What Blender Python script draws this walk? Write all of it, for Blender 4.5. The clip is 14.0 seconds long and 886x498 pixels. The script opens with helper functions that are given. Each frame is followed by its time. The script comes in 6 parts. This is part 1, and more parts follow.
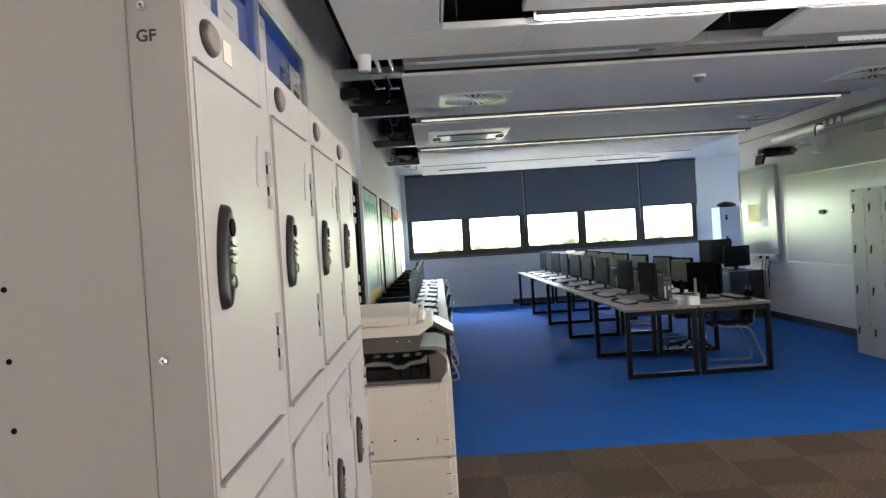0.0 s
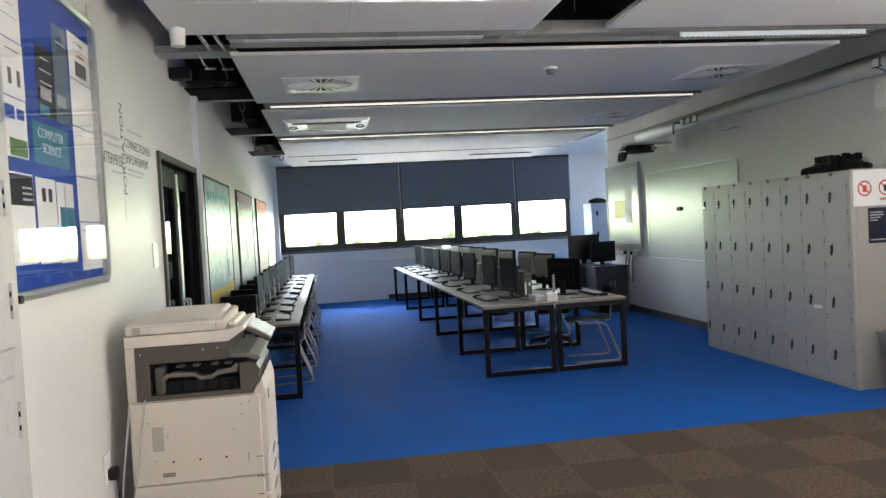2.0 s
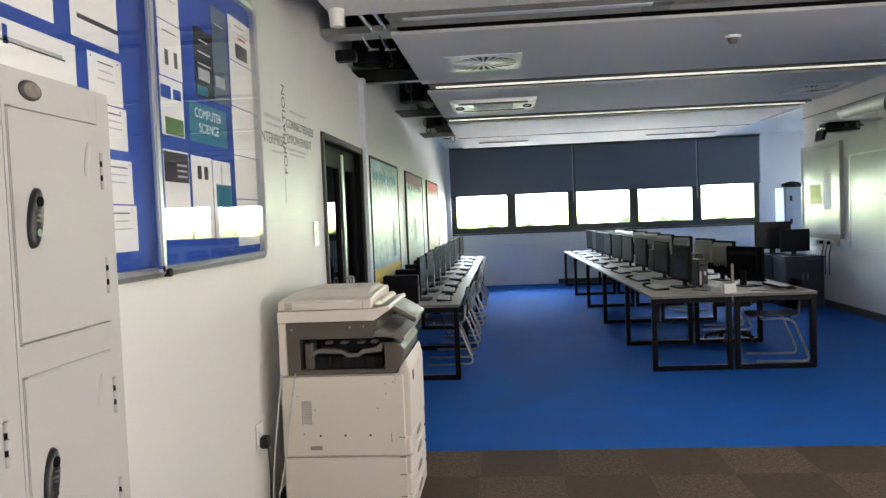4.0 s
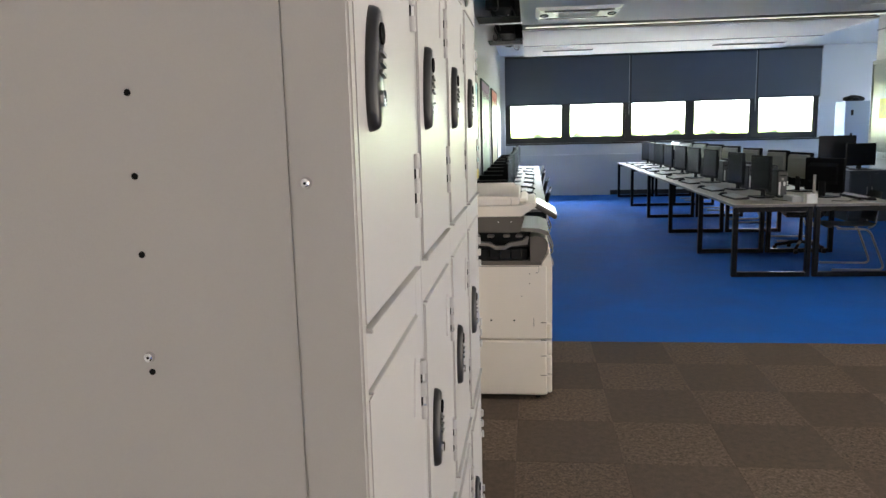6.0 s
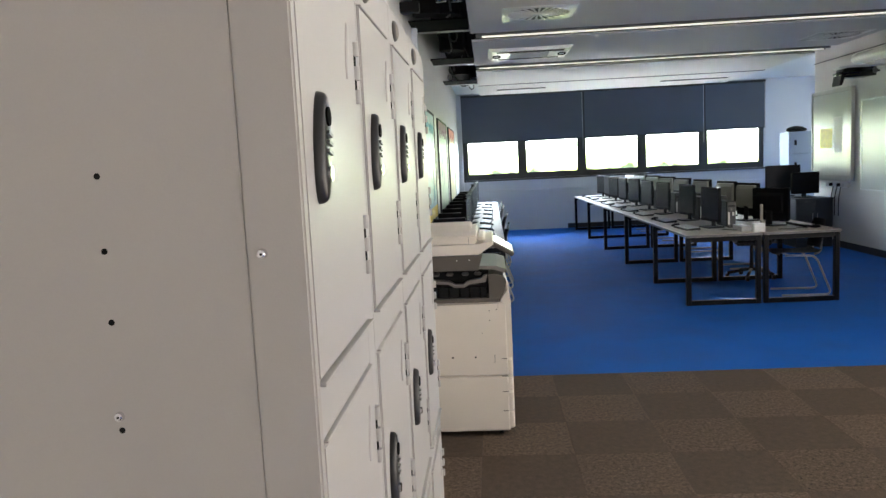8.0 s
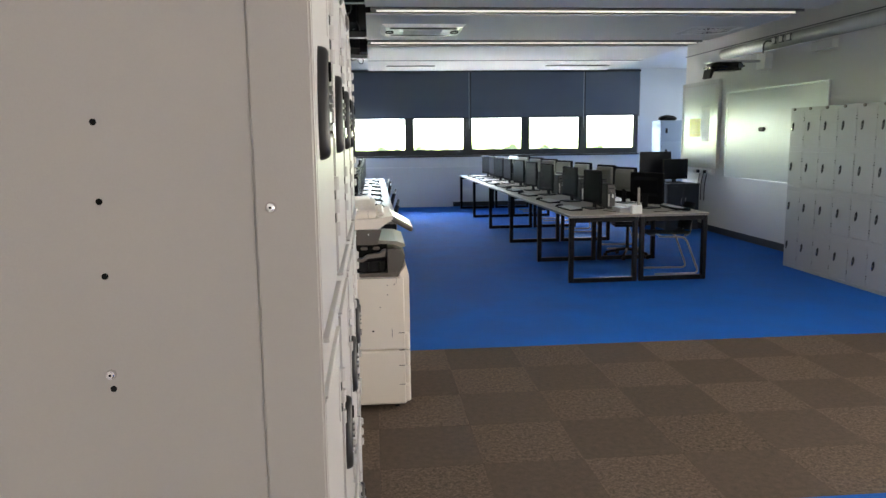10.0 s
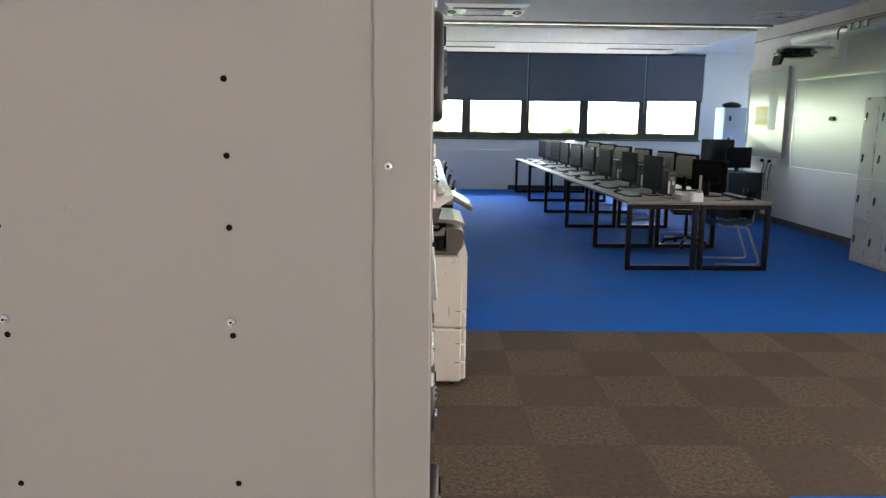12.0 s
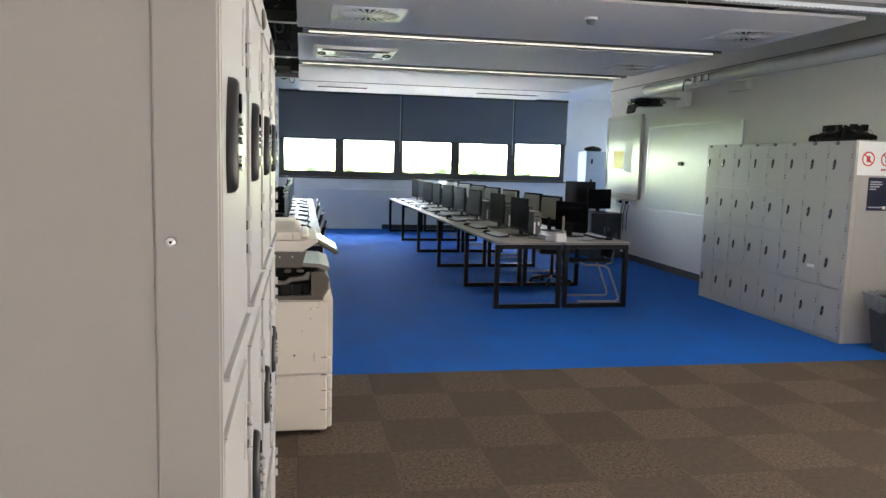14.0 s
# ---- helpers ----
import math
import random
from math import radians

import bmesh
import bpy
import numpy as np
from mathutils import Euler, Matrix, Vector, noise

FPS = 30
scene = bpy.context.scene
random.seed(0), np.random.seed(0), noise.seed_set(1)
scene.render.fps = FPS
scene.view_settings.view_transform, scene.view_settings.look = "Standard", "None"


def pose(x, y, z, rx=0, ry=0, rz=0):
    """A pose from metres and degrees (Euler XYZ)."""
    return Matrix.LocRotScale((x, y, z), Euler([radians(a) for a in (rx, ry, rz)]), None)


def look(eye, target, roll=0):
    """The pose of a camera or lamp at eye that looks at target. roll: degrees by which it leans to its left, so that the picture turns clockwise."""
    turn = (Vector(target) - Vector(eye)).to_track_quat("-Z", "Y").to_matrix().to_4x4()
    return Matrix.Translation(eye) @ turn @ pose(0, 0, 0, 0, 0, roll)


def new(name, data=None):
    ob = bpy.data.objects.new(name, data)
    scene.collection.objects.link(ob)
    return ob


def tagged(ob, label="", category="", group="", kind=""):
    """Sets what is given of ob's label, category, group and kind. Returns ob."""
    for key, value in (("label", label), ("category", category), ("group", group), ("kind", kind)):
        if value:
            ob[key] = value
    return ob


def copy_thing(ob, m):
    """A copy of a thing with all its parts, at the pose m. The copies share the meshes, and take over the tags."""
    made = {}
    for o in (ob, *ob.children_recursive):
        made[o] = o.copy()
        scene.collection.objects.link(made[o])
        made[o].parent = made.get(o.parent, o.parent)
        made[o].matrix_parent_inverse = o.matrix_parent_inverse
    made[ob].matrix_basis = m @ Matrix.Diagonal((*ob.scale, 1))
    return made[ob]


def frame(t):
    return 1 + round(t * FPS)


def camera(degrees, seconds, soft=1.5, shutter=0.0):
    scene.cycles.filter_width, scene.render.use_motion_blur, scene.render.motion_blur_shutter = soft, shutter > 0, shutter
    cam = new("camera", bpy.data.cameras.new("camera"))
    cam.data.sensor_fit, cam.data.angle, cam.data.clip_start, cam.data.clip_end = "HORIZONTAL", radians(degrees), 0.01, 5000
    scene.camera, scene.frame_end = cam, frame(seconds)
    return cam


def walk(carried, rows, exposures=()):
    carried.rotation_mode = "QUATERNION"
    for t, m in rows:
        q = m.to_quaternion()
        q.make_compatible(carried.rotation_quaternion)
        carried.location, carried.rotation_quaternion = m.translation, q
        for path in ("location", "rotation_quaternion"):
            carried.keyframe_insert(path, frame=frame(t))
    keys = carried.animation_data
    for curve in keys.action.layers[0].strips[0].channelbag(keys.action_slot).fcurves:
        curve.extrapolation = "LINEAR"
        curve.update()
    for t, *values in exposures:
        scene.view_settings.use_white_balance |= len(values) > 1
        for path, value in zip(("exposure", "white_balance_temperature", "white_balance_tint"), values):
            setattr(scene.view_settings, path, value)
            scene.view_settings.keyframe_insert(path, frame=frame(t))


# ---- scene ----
# OUTB, OUTE and OUTS drive glows added out of view.
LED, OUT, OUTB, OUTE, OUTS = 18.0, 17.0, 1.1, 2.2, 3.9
cam = camera(61.4, 14.0)
PATH = [
    (0, (0.734, -0.637, 1.607), (0.751, 1.362, 1.576), -3.6),
    (0.5, (0.739, -0.621, 1.601), (1.034, 1.357, 1.567), -3.4),
    (1, (0.881, -0.585, 1.597), (1.213, 1.386, 1.553), -3.3),
    (1.5, (1.083, -0.473, 1.592), (1.349, 1.509, 1.543), -3.8),
    (2, (1.138, -0.323, 1.593), (1.44, 1.653, 1.528), -3.2),
    (2.5, (1.144, -0.122, 1.606), (1.534, 1.839, 1.541), -4.0),
    (3, (1.178, -0.027, 1.603), (1.646, 1.915, 1.507), -5.2),
    (3.5, (1.225, -0.063, 1.599), (1.474, 1.918, 1.479), -3.7),
    (4, (1.29, -0.149, 1.579), (1.12, 1.842, 1.491), -2.3),
    (4.2, (1.259, -0.237, 1.575), (0.948, 1.736, 1.475), -2.3),
    (6.3, (0.603, -0.554, 1.554), (0.372, 1.405, 1.225), -1.4),
    (6.5, (0.588, -0.576, 1.56), (0.352, 1.383, 1.231), -1.5),
    (7, (0.595, -0.598, 1.561), (0.194, 1.333, 1.23), -1.4),
    (7.5, (0.665, -0.594, 1.579), (0.256, 1.343, 1.297), -2.1),
    (8, (0.683, -0.59, 1.583), (0.55, 1.393, 1.355), -2.8),
    (8.5, (0.622, -0.605, 1.575), (0.71, 1.376, 1.321), -2.1),
    (9, (0.59, -0.605, 1.575), (0.747, 1.367, 1.284), -1.6),
    (11.3, (0.559, -0.606, 1.566), (0.718, 1.365, 1.265), 0.4),
    (11.5, (0.55, -0.615, 1.567), (0.667, 1.357, 1.254), 0.6),
    (12, (0.529, -0.617, 1.556), (0.577, 1.353, 1.214), 0.7),
    (12.5, (0.541, -0.609, 1.544), (0.571, 1.358, 1.186), 0.8),
    (13, (0.537, -0.615, 1.547), (0.602, 1.351, 1.19), 0.9),
    (13.5, (0.544, -0.612, 1.569), (0.671, 1.356, 1.24), 1.0),
    (13.9, (0.585, -0.608, 1.581), (0.89, 1.355, 1.347), 1.4),
    (14, (0.596, -0.601, 1.585), (0.969, 1.349, 1.35), 1.5),
]
walk(cam, [(t, look(eye, target, roll)) for t, eye, target, roll in PATH],
     exposures=[(0, 0.44), (1.5, 0.52), (3, 0.58), (4, 0.48), (6.5, 0.50), (7.5, 0.44), (8, 0.48), (9, 0.56), (12.5, 0.62), (14, 0.66)])

# ---- world and light ----
world = bpy.data.worlds.new("sky")
scene.world = world
world.use_nodes = True
_n = world.node_tree.nodes
_sky = _n.new("ShaderNodeTexSky")
_sky.sky_type = 'NISHITA'
_sky.sun_disc = False
_sky.sun_elevation, _sky.sun_rotation = radians(48), radians(150)
world.node_tree.links.new(_sky.outputs[0], _n["Background"].inputs[0])
_n["Background"].inputs[1].default_value = 0.10
sun = new("sun", bpy.data.lights.new("sun", 'SUN'))
sun.data.energy, sun.data.angle, sun.data.color = 2.5, radians(0.6), (1, 0.95, 0.88)
sun.matrix_world = look((3, -30, 40), (3, 0, 0))


# ---- materials ----
def material(name, colour, rough=0.5, metal=0.0, vary=0.08, grain=60.0, bump=0.0, blotch=1.5, per_object=0.0, emit=None, coat=0.0, spec=0.5):
    """Principled surface with fine grain, broad blotches and bump; per_object shifts brightness from piece to piece."""
    m = bpy.data.materials.new(name)
    m.use_nodes = True
    t = m.node_tree
    b = t.nodes["Principled BSDF"]
    b.inputs["Roughness"].default_value = rough
    b.inputs["Metallic"].default_value = metal
    b.inputs["Coat Weight"].default_value = coat
    b.inputs["Specular IOR Level"].default_value = spec
    co = t.nodes.new("ShaderNodeTexCoord")
    fine = t.nodes.new("ShaderNodeTexNoise")
    fine.inputs["Scale"].default_value = grain
    fine.inputs["Detail"].default_value = 4
    broad = t.nodes.new("ShaderNodeTexNoise")
    broad.inputs["Scale"].default_value = blotch
    broad.inputs["Detail"].default_value = 3
    for nz in (fine, broad):
        t.links.new(co.outputs["Object"], nz.inputs["Vector"])
    add = t.nodes.new("ShaderNodeMath")
    add.operation = 'ADD'
    t.links.new(fine.outputs["Fac"], add.inputs[0])
    t.links.new(broad.outputs["Fac"], add.inputs[1])
    fac = add.outputs[0]
    mid = 1.0
    if per_object:
        info = t.nodes.new("ShaderNodeObjectInfo")
        k = t.nodes.new("ShaderNodeMath")
        k.operation = 'MULTIPLY_ADD'
        k.inputs[1].default_value = per_object
        t.links.new(info.outputs["Random"], k.inputs[0])
        t.links.new(fac, k.inputs[2])
        fac = k.outputs[0]
        mid += per_object / 2
    rng = t.nodes.new("ShaderNodeMapRange")
    rng.inputs[1].default_value, rng.inputs[2].default_value = mid - 0.5, mid + 0.5
    rng.inputs[3].default_value, rng.inputs[4].default_value = 1 - vary, 1 + vary
    t.links.new(fac, rng.inputs[0])
    mul = t.nodes.new("ShaderNodeVectorMath")
    mul.operation = 'SCALE'
    mul.inputs[0].default_value = colour[:3]
    t.links.new(rng.outputs[0], mul.inputs["Scale"])
    t.links.new(mul.outputs[0], b.inputs["Base Color"])
    if rough > 0.08 and vary > 0.01:
        rr = t.nodes.new("ShaderNodeMapRange")
        rr.inputs[1].default_value, rr.inputs[2].default_value = 0.3, 0.7
        rr.inputs[3].default_value, rr.inputs[4].default_value = rough * 0.85, min(1, rough * 1.15)
        t.links.new(broad.outputs["Fac"], rr.inputs[0])
        t.links.new(rr.outputs[0], b.inputs["Roughness"])
    if bump:
        bp = t.nodes.new("ShaderNodeBump")
        bp.inputs["Strength"].default_value = bump
        bp.inputs["Distance"].default_value = 0.004
        t.links.new(fine.outputs["Fac"], bp.inputs["Height"])
        t.links.new(bp.outputs[0], b.inputs["Normal"])
    if emit:
        b.inputs["Emission Color"].default_value = (*emit[:3], 1)
        b.inputs["Emission Strength"].default_value = emit[3]
    return m


def glass_material(name, tint=(1, 1, 1), gloss=0.02):
    m = bpy.data.materials.new(name)
    m.use_nodes = True
    t = m.node_tree
    t.nodes.clear()
    out = t.nodes.new("ShaderNodeOutputMaterial")
    mix = t.nodes.new("ShaderNodeMixShader")
    tr = t.nodes.new("ShaderNodeBsdfTransparent")
    tr.inputs[0].default_value = (*tint, 1)
    gl = t.nodes.new("ShaderNodeBsdfGlossy")
    gl.inputs["Roughness"].default_value = gloss
    fr = t.nodes.new("ShaderNodeFresnel")
    fr.inputs[0].default_value = 1.5
    t.links.new(fr.outputs[0], mix.inputs[0])
    t.links.new(tr.outputs[0], mix.inputs[1])
    t.links.new(gl.outputs[0], mix.inputs[2])
    t.links.new(mix.outputs[0], out.inputs[0])
    return m


def distance_material(name, low, high, z_low, z_high, strength, deep=(0.5, 0.5, 0.45), uplight=None):
    """A glowing distance: hazy foliage below, bright sky above; an optional foot band is an added uplight."""
    m = bpy.data.materials.new(name)
    m.use_nodes = True
    t = m.node_tree
    t.nodes.clear()
    out = t.nodes.new("ShaderNodeOutputMaterial")
    em = t.nodes.new("ShaderNodeEmission")
    em.inputs[1].default_value = strength
    co = t.nodes.new("ShaderNodeTexCoord")
    sep = t.nodes.new("ShaderNodeSeparateXYZ")
    nz = t.nodes.new("ShaderNodeTexNoise")
    nz.inputs["Scale"].default_value = 2.2
    nz.inputs["Detail"].default_value = 6
    t.links.new(co.outputs["Object"], sep.inputs[0])
    t.links.new(co.outputs["Object"], nz.inputs["Vector"])
    k = t.nodes.new("ShaderNodeMath")
    k.operation = 'MULTIPLY_ADD'
    k.inputs[1].default_value = 1.2
    t.links.new(nz.outputs["Fac"], k.inputs[0])
    t.links.new(sep.outputs["Z"], k.inputs[2])
    ramp = t.nodes.new("ShaderNodeMapRange")
    ramp.inputs[1].default_value, ramp.inputs[2].default_value = z_low + 0.6, z_high + 0.6
    t.links.new(k.outputs[0], ramp.inputs[0])
    cr = t.nodes.new("ShaderNodeValToRGB")
    cr.color_ramp.elements[0].position, cr.color_ramp.elements[1].position = 0.0, 1.0
    cr.color_ramp.elements[0].color, cr.color_ramp.elements[1].color = (*(uplight or deep), 1), (*high, 1)
    if uplight:
        for q, c in ((0.34, uplight), (0.42, deep), (0.58, deep), (0.73, low)):
            e = cr.color_ramp.elements.new(q)
            e.color = (*c, 1)
    else:
        e = cr.color_ramp.elements.new(0.35)
        e.color = (*low, 1)
    t.links.new(ramp.outputs[0], cr.inputs[0])
    t.links.new(cr.outputs[0], em.inputs[0])
    t.links.new(em.outputs[0], out.inputs[0])
    return m


M_WALL = material("wall_paint", (0.665, 0.655, 0.635), 0.5, vary=0.04, grain=180, bump=0.06)
M_WALL_END = material("end_wall_paint", (0.62, 0.66, 0.72), 0.5, vary=0.04, grain=180, bump=0.06)
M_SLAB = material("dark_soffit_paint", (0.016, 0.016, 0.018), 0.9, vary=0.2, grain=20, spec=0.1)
M_RAFT = material("ceiling_raft_board", (0.70, 0.695, 0.685), 0.75, vary=0.04, grain=250, bump=0.1)
M_CEIL_WHITE = material("white_ceiling_board", (0.72, 0.74, 0.76), 0.7, vary=0.04, grain=200)
M_BLUE = material("blue_carpet", (0.010, 0.106, 0.43), 0.95, vary=0.30, grain=420, bump=0.9, blotch=2.2, spec=0.15)
M_TILE = material("brown_carpet_tile", (0.112, 0.083, 0.061), 0.95, vary=1.0, grain=100, bump=1.0, blotch=45, per_object=0.10, spec=0.12)
M_TILE2 = material("dark_brown_carpet_tile", (0.088, 0.066, 0.050), 0.95, vary=0.5, grain=140, bump=0.8, blotch=30, per_object=0.10, spec=0.12)
M_SCREED = material("screed", (0.05, 0.045, 0.04), 0.9)
M_SKIRT = material("dark_skirting", (0.018, 0.02, 0.026), 0.5)
# One enamel twice: end sheets darker and warmer for dim light, fronts paler.
M_LOCKER_SHADED = material("locker_enamel_shaded", (0.378, 0.356, 0.334), 0.42, vary=0.025, grain=500, bump=0.05, blotch=2)
M_LOCKER_LIT = material("locker_enamel_lit", (0.425, 0.412, 0.398), 0.45, vary=0.025, grain=500, bump=0.05, blotch=2)
M_LOCKER_GREY = material("grey_locker_enamel", (0.415, 0.41, 0.395), 0.42, vary=0.04, grain=400, bump=0.05)
M_BLACK = material("black_plastic", (0.010, 0.010, 0.011), 0.5, vary=0.15, spec=0.2)
M_CASE = material("matt_black_casing", (0.007, 0.007, 0.008), 0.45, vary=0.12, spec=0.06)
M_TOWER = material("dark_grey_computer_front", (0.06, 0.06, 0.06), 0.4, vary=0.08, spec=0.3)
M_LOCK = material("black_lock_plastic", (0.014, 0.014, 0.015), 0.35, vary=0.1)
M_BLACK_GLOSS = material("glossy_black_plastic", (0.010, 0.010, 0.011), 0.12, vary=0.1)
M_HOLE = material("dark_hole", (0.006, 0.006, 0.006), 0.9, spec=0.05)
M_STEEL = material("zinc_steel", (0.62, 0.62, 0.62), 0.28, metal=1.0, vary=0.1)
M_CHROME = material("chrome", (0.72, 0.72, 0.74), 0.12, metal=1.0, vary=0.04)
M_ALU = material("brushed_aluminium", (0.66, 0.67, 0.68), 0.35, metal=1.0, vary=0.06, grain=200)
M_FRAME = material("black_steel_frame", (0.005, 0.006, 0.009), 0.34, vary=0.15, grain=80, spec=0.12)
M_TOP = material("pale_laminate", (0.45, 0.41, 0.355), 0.5, vary=0.05, grain=300, spec=0.2)
M_TOP_EDGE = material("grey_laminate_edge", (0.16, 0.155, 0.15), 0.5)
M_PRN = material("cream_printer_plastic", (0.76, 0.70, 0.62), 0.5, vary=0.03, grain=600, bump=0.08)
M_PRN_GREY = material("taupe_printer_plastic", (0.110, 0.098, 0.086), 0.5, vary=0.06, grain=500, bump=0.06, spec=0.3)
M_PRN_MID = material("beige_grey_plastic", (0.27, 0.245, 0.21), 0.5, vary=0.05)
M_PRN_SOFT = material("mid_taupe_plastic", (0.17, 0.152, 0.135), 0.45, vary=0.06)
M_PRN_SCREEN = material("grey_green_panel_screen", (0.36, 0.37, 0.33), 0.2, vary=0.03)
M_SCREEN = material("dark_screen", (0.012, 0.014, 0.020), 0.22, vary=0.05, spec=0.35)
M_SILVER = material("silver_plastic", (0.13, 0.13, 0.128), 0.35, vary=0.05)
M_WHITE = material("white_plastic", (0.80, 0.80, 0.78), 0.4, vary=0.03)
M_VENT = material("white_vent_enamel", (0.92, 0.92, 0.90), 0.26, vary=0.03)
M_KEYS = material("grey_key_plastic", (0.62, 0.62, 0.60), 0.45, vary=0.1)
M_PAPER = material("white_paper", (0.80, 0.80, 0.78), 0.6, vary=0.03)
M_INK = material("grey_print", (0.07, 0.07, 0.08), 0.6)
M_FADE = material("pale_grey_print", (0.45, 0.46, 0.48), 0.6)
M_INK_DARK = material("black_print", (0.03, 0.03, 0.035), 0.6)
M_RED = material("red_print", (0.62, 0.05, 0.05), 0.5)
M_BOARD_BLUE = material("blue_felt", (0.018, 0.07, 0.36), 0.9, vary=0.15, grain=400, bump=0.4)
M_TEAL = material("teal_print", (0.03, 0.20, 0.28), 0.4)
M_SLATEP = material("slate_blue_print", (0.10, 0.15, 0.20), 0.5, vary=0.5, blotch=9)
M_NAVY = material("navy_print", (0.005, 0.007, 0.028), 0.5, vary=0.6, blotch=9)
M_GREENP = material("green_print", (0.10, 0.20, 0.07), 0.5, vary=0.4, blotch=14)
M_SKYP = material("pale_blue_print", (0.30, 0.47, 0.50), 0.4, vary=0.75, blotch=4, grain=14)
M_MURAL = material("pale_green_display_paper", (0.62, 0.72, 0.58), 0.5, vary=0.30, blotch=5, grain=16)
M_WARMP = material("warm_display_paper", (0.68, 0.58, 0.34), 0.45, vary=0.35, blotch=6, grain=16)
M_YELLOW = material("yellow_border_paper", (0.72, 0.50, 0.03), 0.5)
M_MAGENTA = material("plum_border_paper", (0.22, 0.06, 0.16), 0.5)
M_REDB = material("red_border_paper", (0.55, 0.05, 0.04), 0.5)
M_CYANP = material("cyan_lettering", (0.03, 0.30, 0.45), 0.5)
M_STICKY = material("yellow_note", (0.80, 0.72, 0.12), 0.5, vary=0.2, blotch=12)
M_PANEL = material("satin_wall_panel", (0.61, 0.63, 0.59), 0.42, vary=0.02, blotch=2.5)
M_HOUSING = material("grey_light_housing", (0.13, 0.135, 0.14), 0.4, vary=0.06)
M_WB = material("whiteboard_enamel", (0.68, 0.70, 0.69), 0.27, vary=0.008, blotch=0.5)
M_BLIND = material("blue_grey_blind_fabric", (0.118, 0.136, 0.165), 0.9, vary=0.07, grain=600, spec=0.1)
M_WINFRAME = material("anthracite_window_frame", (0.022, 0.024, 0.026), 0.4, vary=0.1)
M_DOOR = material("black_door_laminate", (0.006, 0.006, 0.007), 0.6, vary=0.1, spec=0.08)
M_DOORFRAME = material("dark_grey_door_frame", (0.05, 0.048, 0.044), 0.5, vary=0.08, spec=0.25)
M_TRUNK = material("grey_pvc_trunking", (0.66, 0.67, 0.64), 0.22, vary=0.03)
M_VENTDARK = material("vent_shadow", (0.02, 0.02, 0.02), 0.8)
M_DUCT = material("black_duct_wrap", (0.010, 0.010, 0.011), 0.85, vary=0.3, grain=30, spec=0.03)
# Weak glow stands in for garden light reflected by unlit lenses.
M_LENS_SHEEN = material("lens_sheen_glow", (0.9, 0.9, 0.9), 0.4, emit=(1.0, 0.98, 0.78, 0.5))
M_LED_NEAR = material("led_diffuser_bright", (0.9, 0.9, 0.9), 0.4, emit=(1.0, 0.95, 0.86, LED * 3.6))
M_BACK = material("grey_monitor_back", (0.27, 0.265, 0.22), 0.35, vary=0.06)
M_LED_DIM = material("led_diffuser_dim", (0.75, 0.8, 0.85), 0.2)
M_LED_SOFT = material("led_diffuser_soft", (0.42, 0.44, 0.46), 0.3, emit=(0.9, 0.97, 1.0, 0.22))
M_BEAM = material("grey_extruded_beam", (0.22, 0.225, 0.23), 0.3, vary=0.06, blotch=3)
M_TUBE = material("dull_chrome_tube", (0.38, 0.38, 0.39), 0.3, metal=1.0, vary=0.08)
M_PIPE = material("dull_steel", (0.50, 0.50, 0.51), 0.38, metal=1.0, vary=0.15)
M_DISC = material("bronze_number_face", (0.17, 0.14, 0.115), 0.5, vary=0.3, blotch=60)
M_RIM = material("dark_bronze_rim", (0.045, 0.040, 0.036), 0.4, vary=0.2)
M_HINGE = material("locker_hinge_enamel", (0.34, 0.33, 0.32), 0.4, vary=0.08)
M_BAG = material("clear_bin_liner", (0.26, 0.265, 0.27), 0.12, vary=0.3, grain=25, bump=0.8)
M_BIN = material("grey_bin_plastic", (0.06, 0.062, 0.065), 0.5, vary=0.08)
M_LEATHER = material("black_boot_leather", (0.007, 0.007, 0.007), 0.6, vary=0.3, grain=60, bump=0.5, spec=0.15)
M_CABLE = material("black_cable", (0.012, 0.012, 0.012), 0.5)
M_CABLE_W = material("white_cable", (0.6, 0.6, 0.58), 0.5)
M_CAB = material("dark_blue_grey_cabinet", (0.035, 0.045, 0.062), 0.45, vary=0.06)
M_LOCKER_BLUE = material("pale_blue_locker_enamel", (0.30, 0.36, 0.44), 0.7, vary=0.03, spec=0.12)
M_GLASS = glass_material("window_glass")
M_DGLASS = glass_material("dark_door_glass", (0.35, 0.36, 0.38))
M_ACRYL = glass_material("clear_acrylic", (0.97, 0.97, 0.97))
# The last colour is an added glow below view that lights the ceiling.
M_OUT = distance_material("bright_garden", (0.66, 0.82, 0.30), (1.28, 1.46, 1.66), -0.5, 2.3, OUT, (0.022, 0.03, 0.017), (2.3, 2.25, 2.1))
# Added side glow, warm and brightest low down, for wall and ceiling.
M_OUT_S = distance_material("side_fill_glow", (1.0, 0.90, 0.78), (0.62, 0.60, 0.57), 0.5, 2.0, OUTS, (3.0, 2.62, 2.22))
M_OUT_E = distance_material("recess_fill_glow", (0.75, 0.85, 0.9), (0.80, 0.92, 1.0), 0.5, 2.0, OUTE)
# Added rear glow, strongest near the ground to lift the ceiling.
M_OUT_B = distance_material("rear_fill_glow", (0.9, 0.86, 0.8), (0.62, 0.61, 0.59), 0.5, 2.0, OUTB, (2.7, 2.5, 2.25))
M_GRASS = material("grass", (0.06, 0.11, 0.03), 0.95, vary=0.4, grain=30)


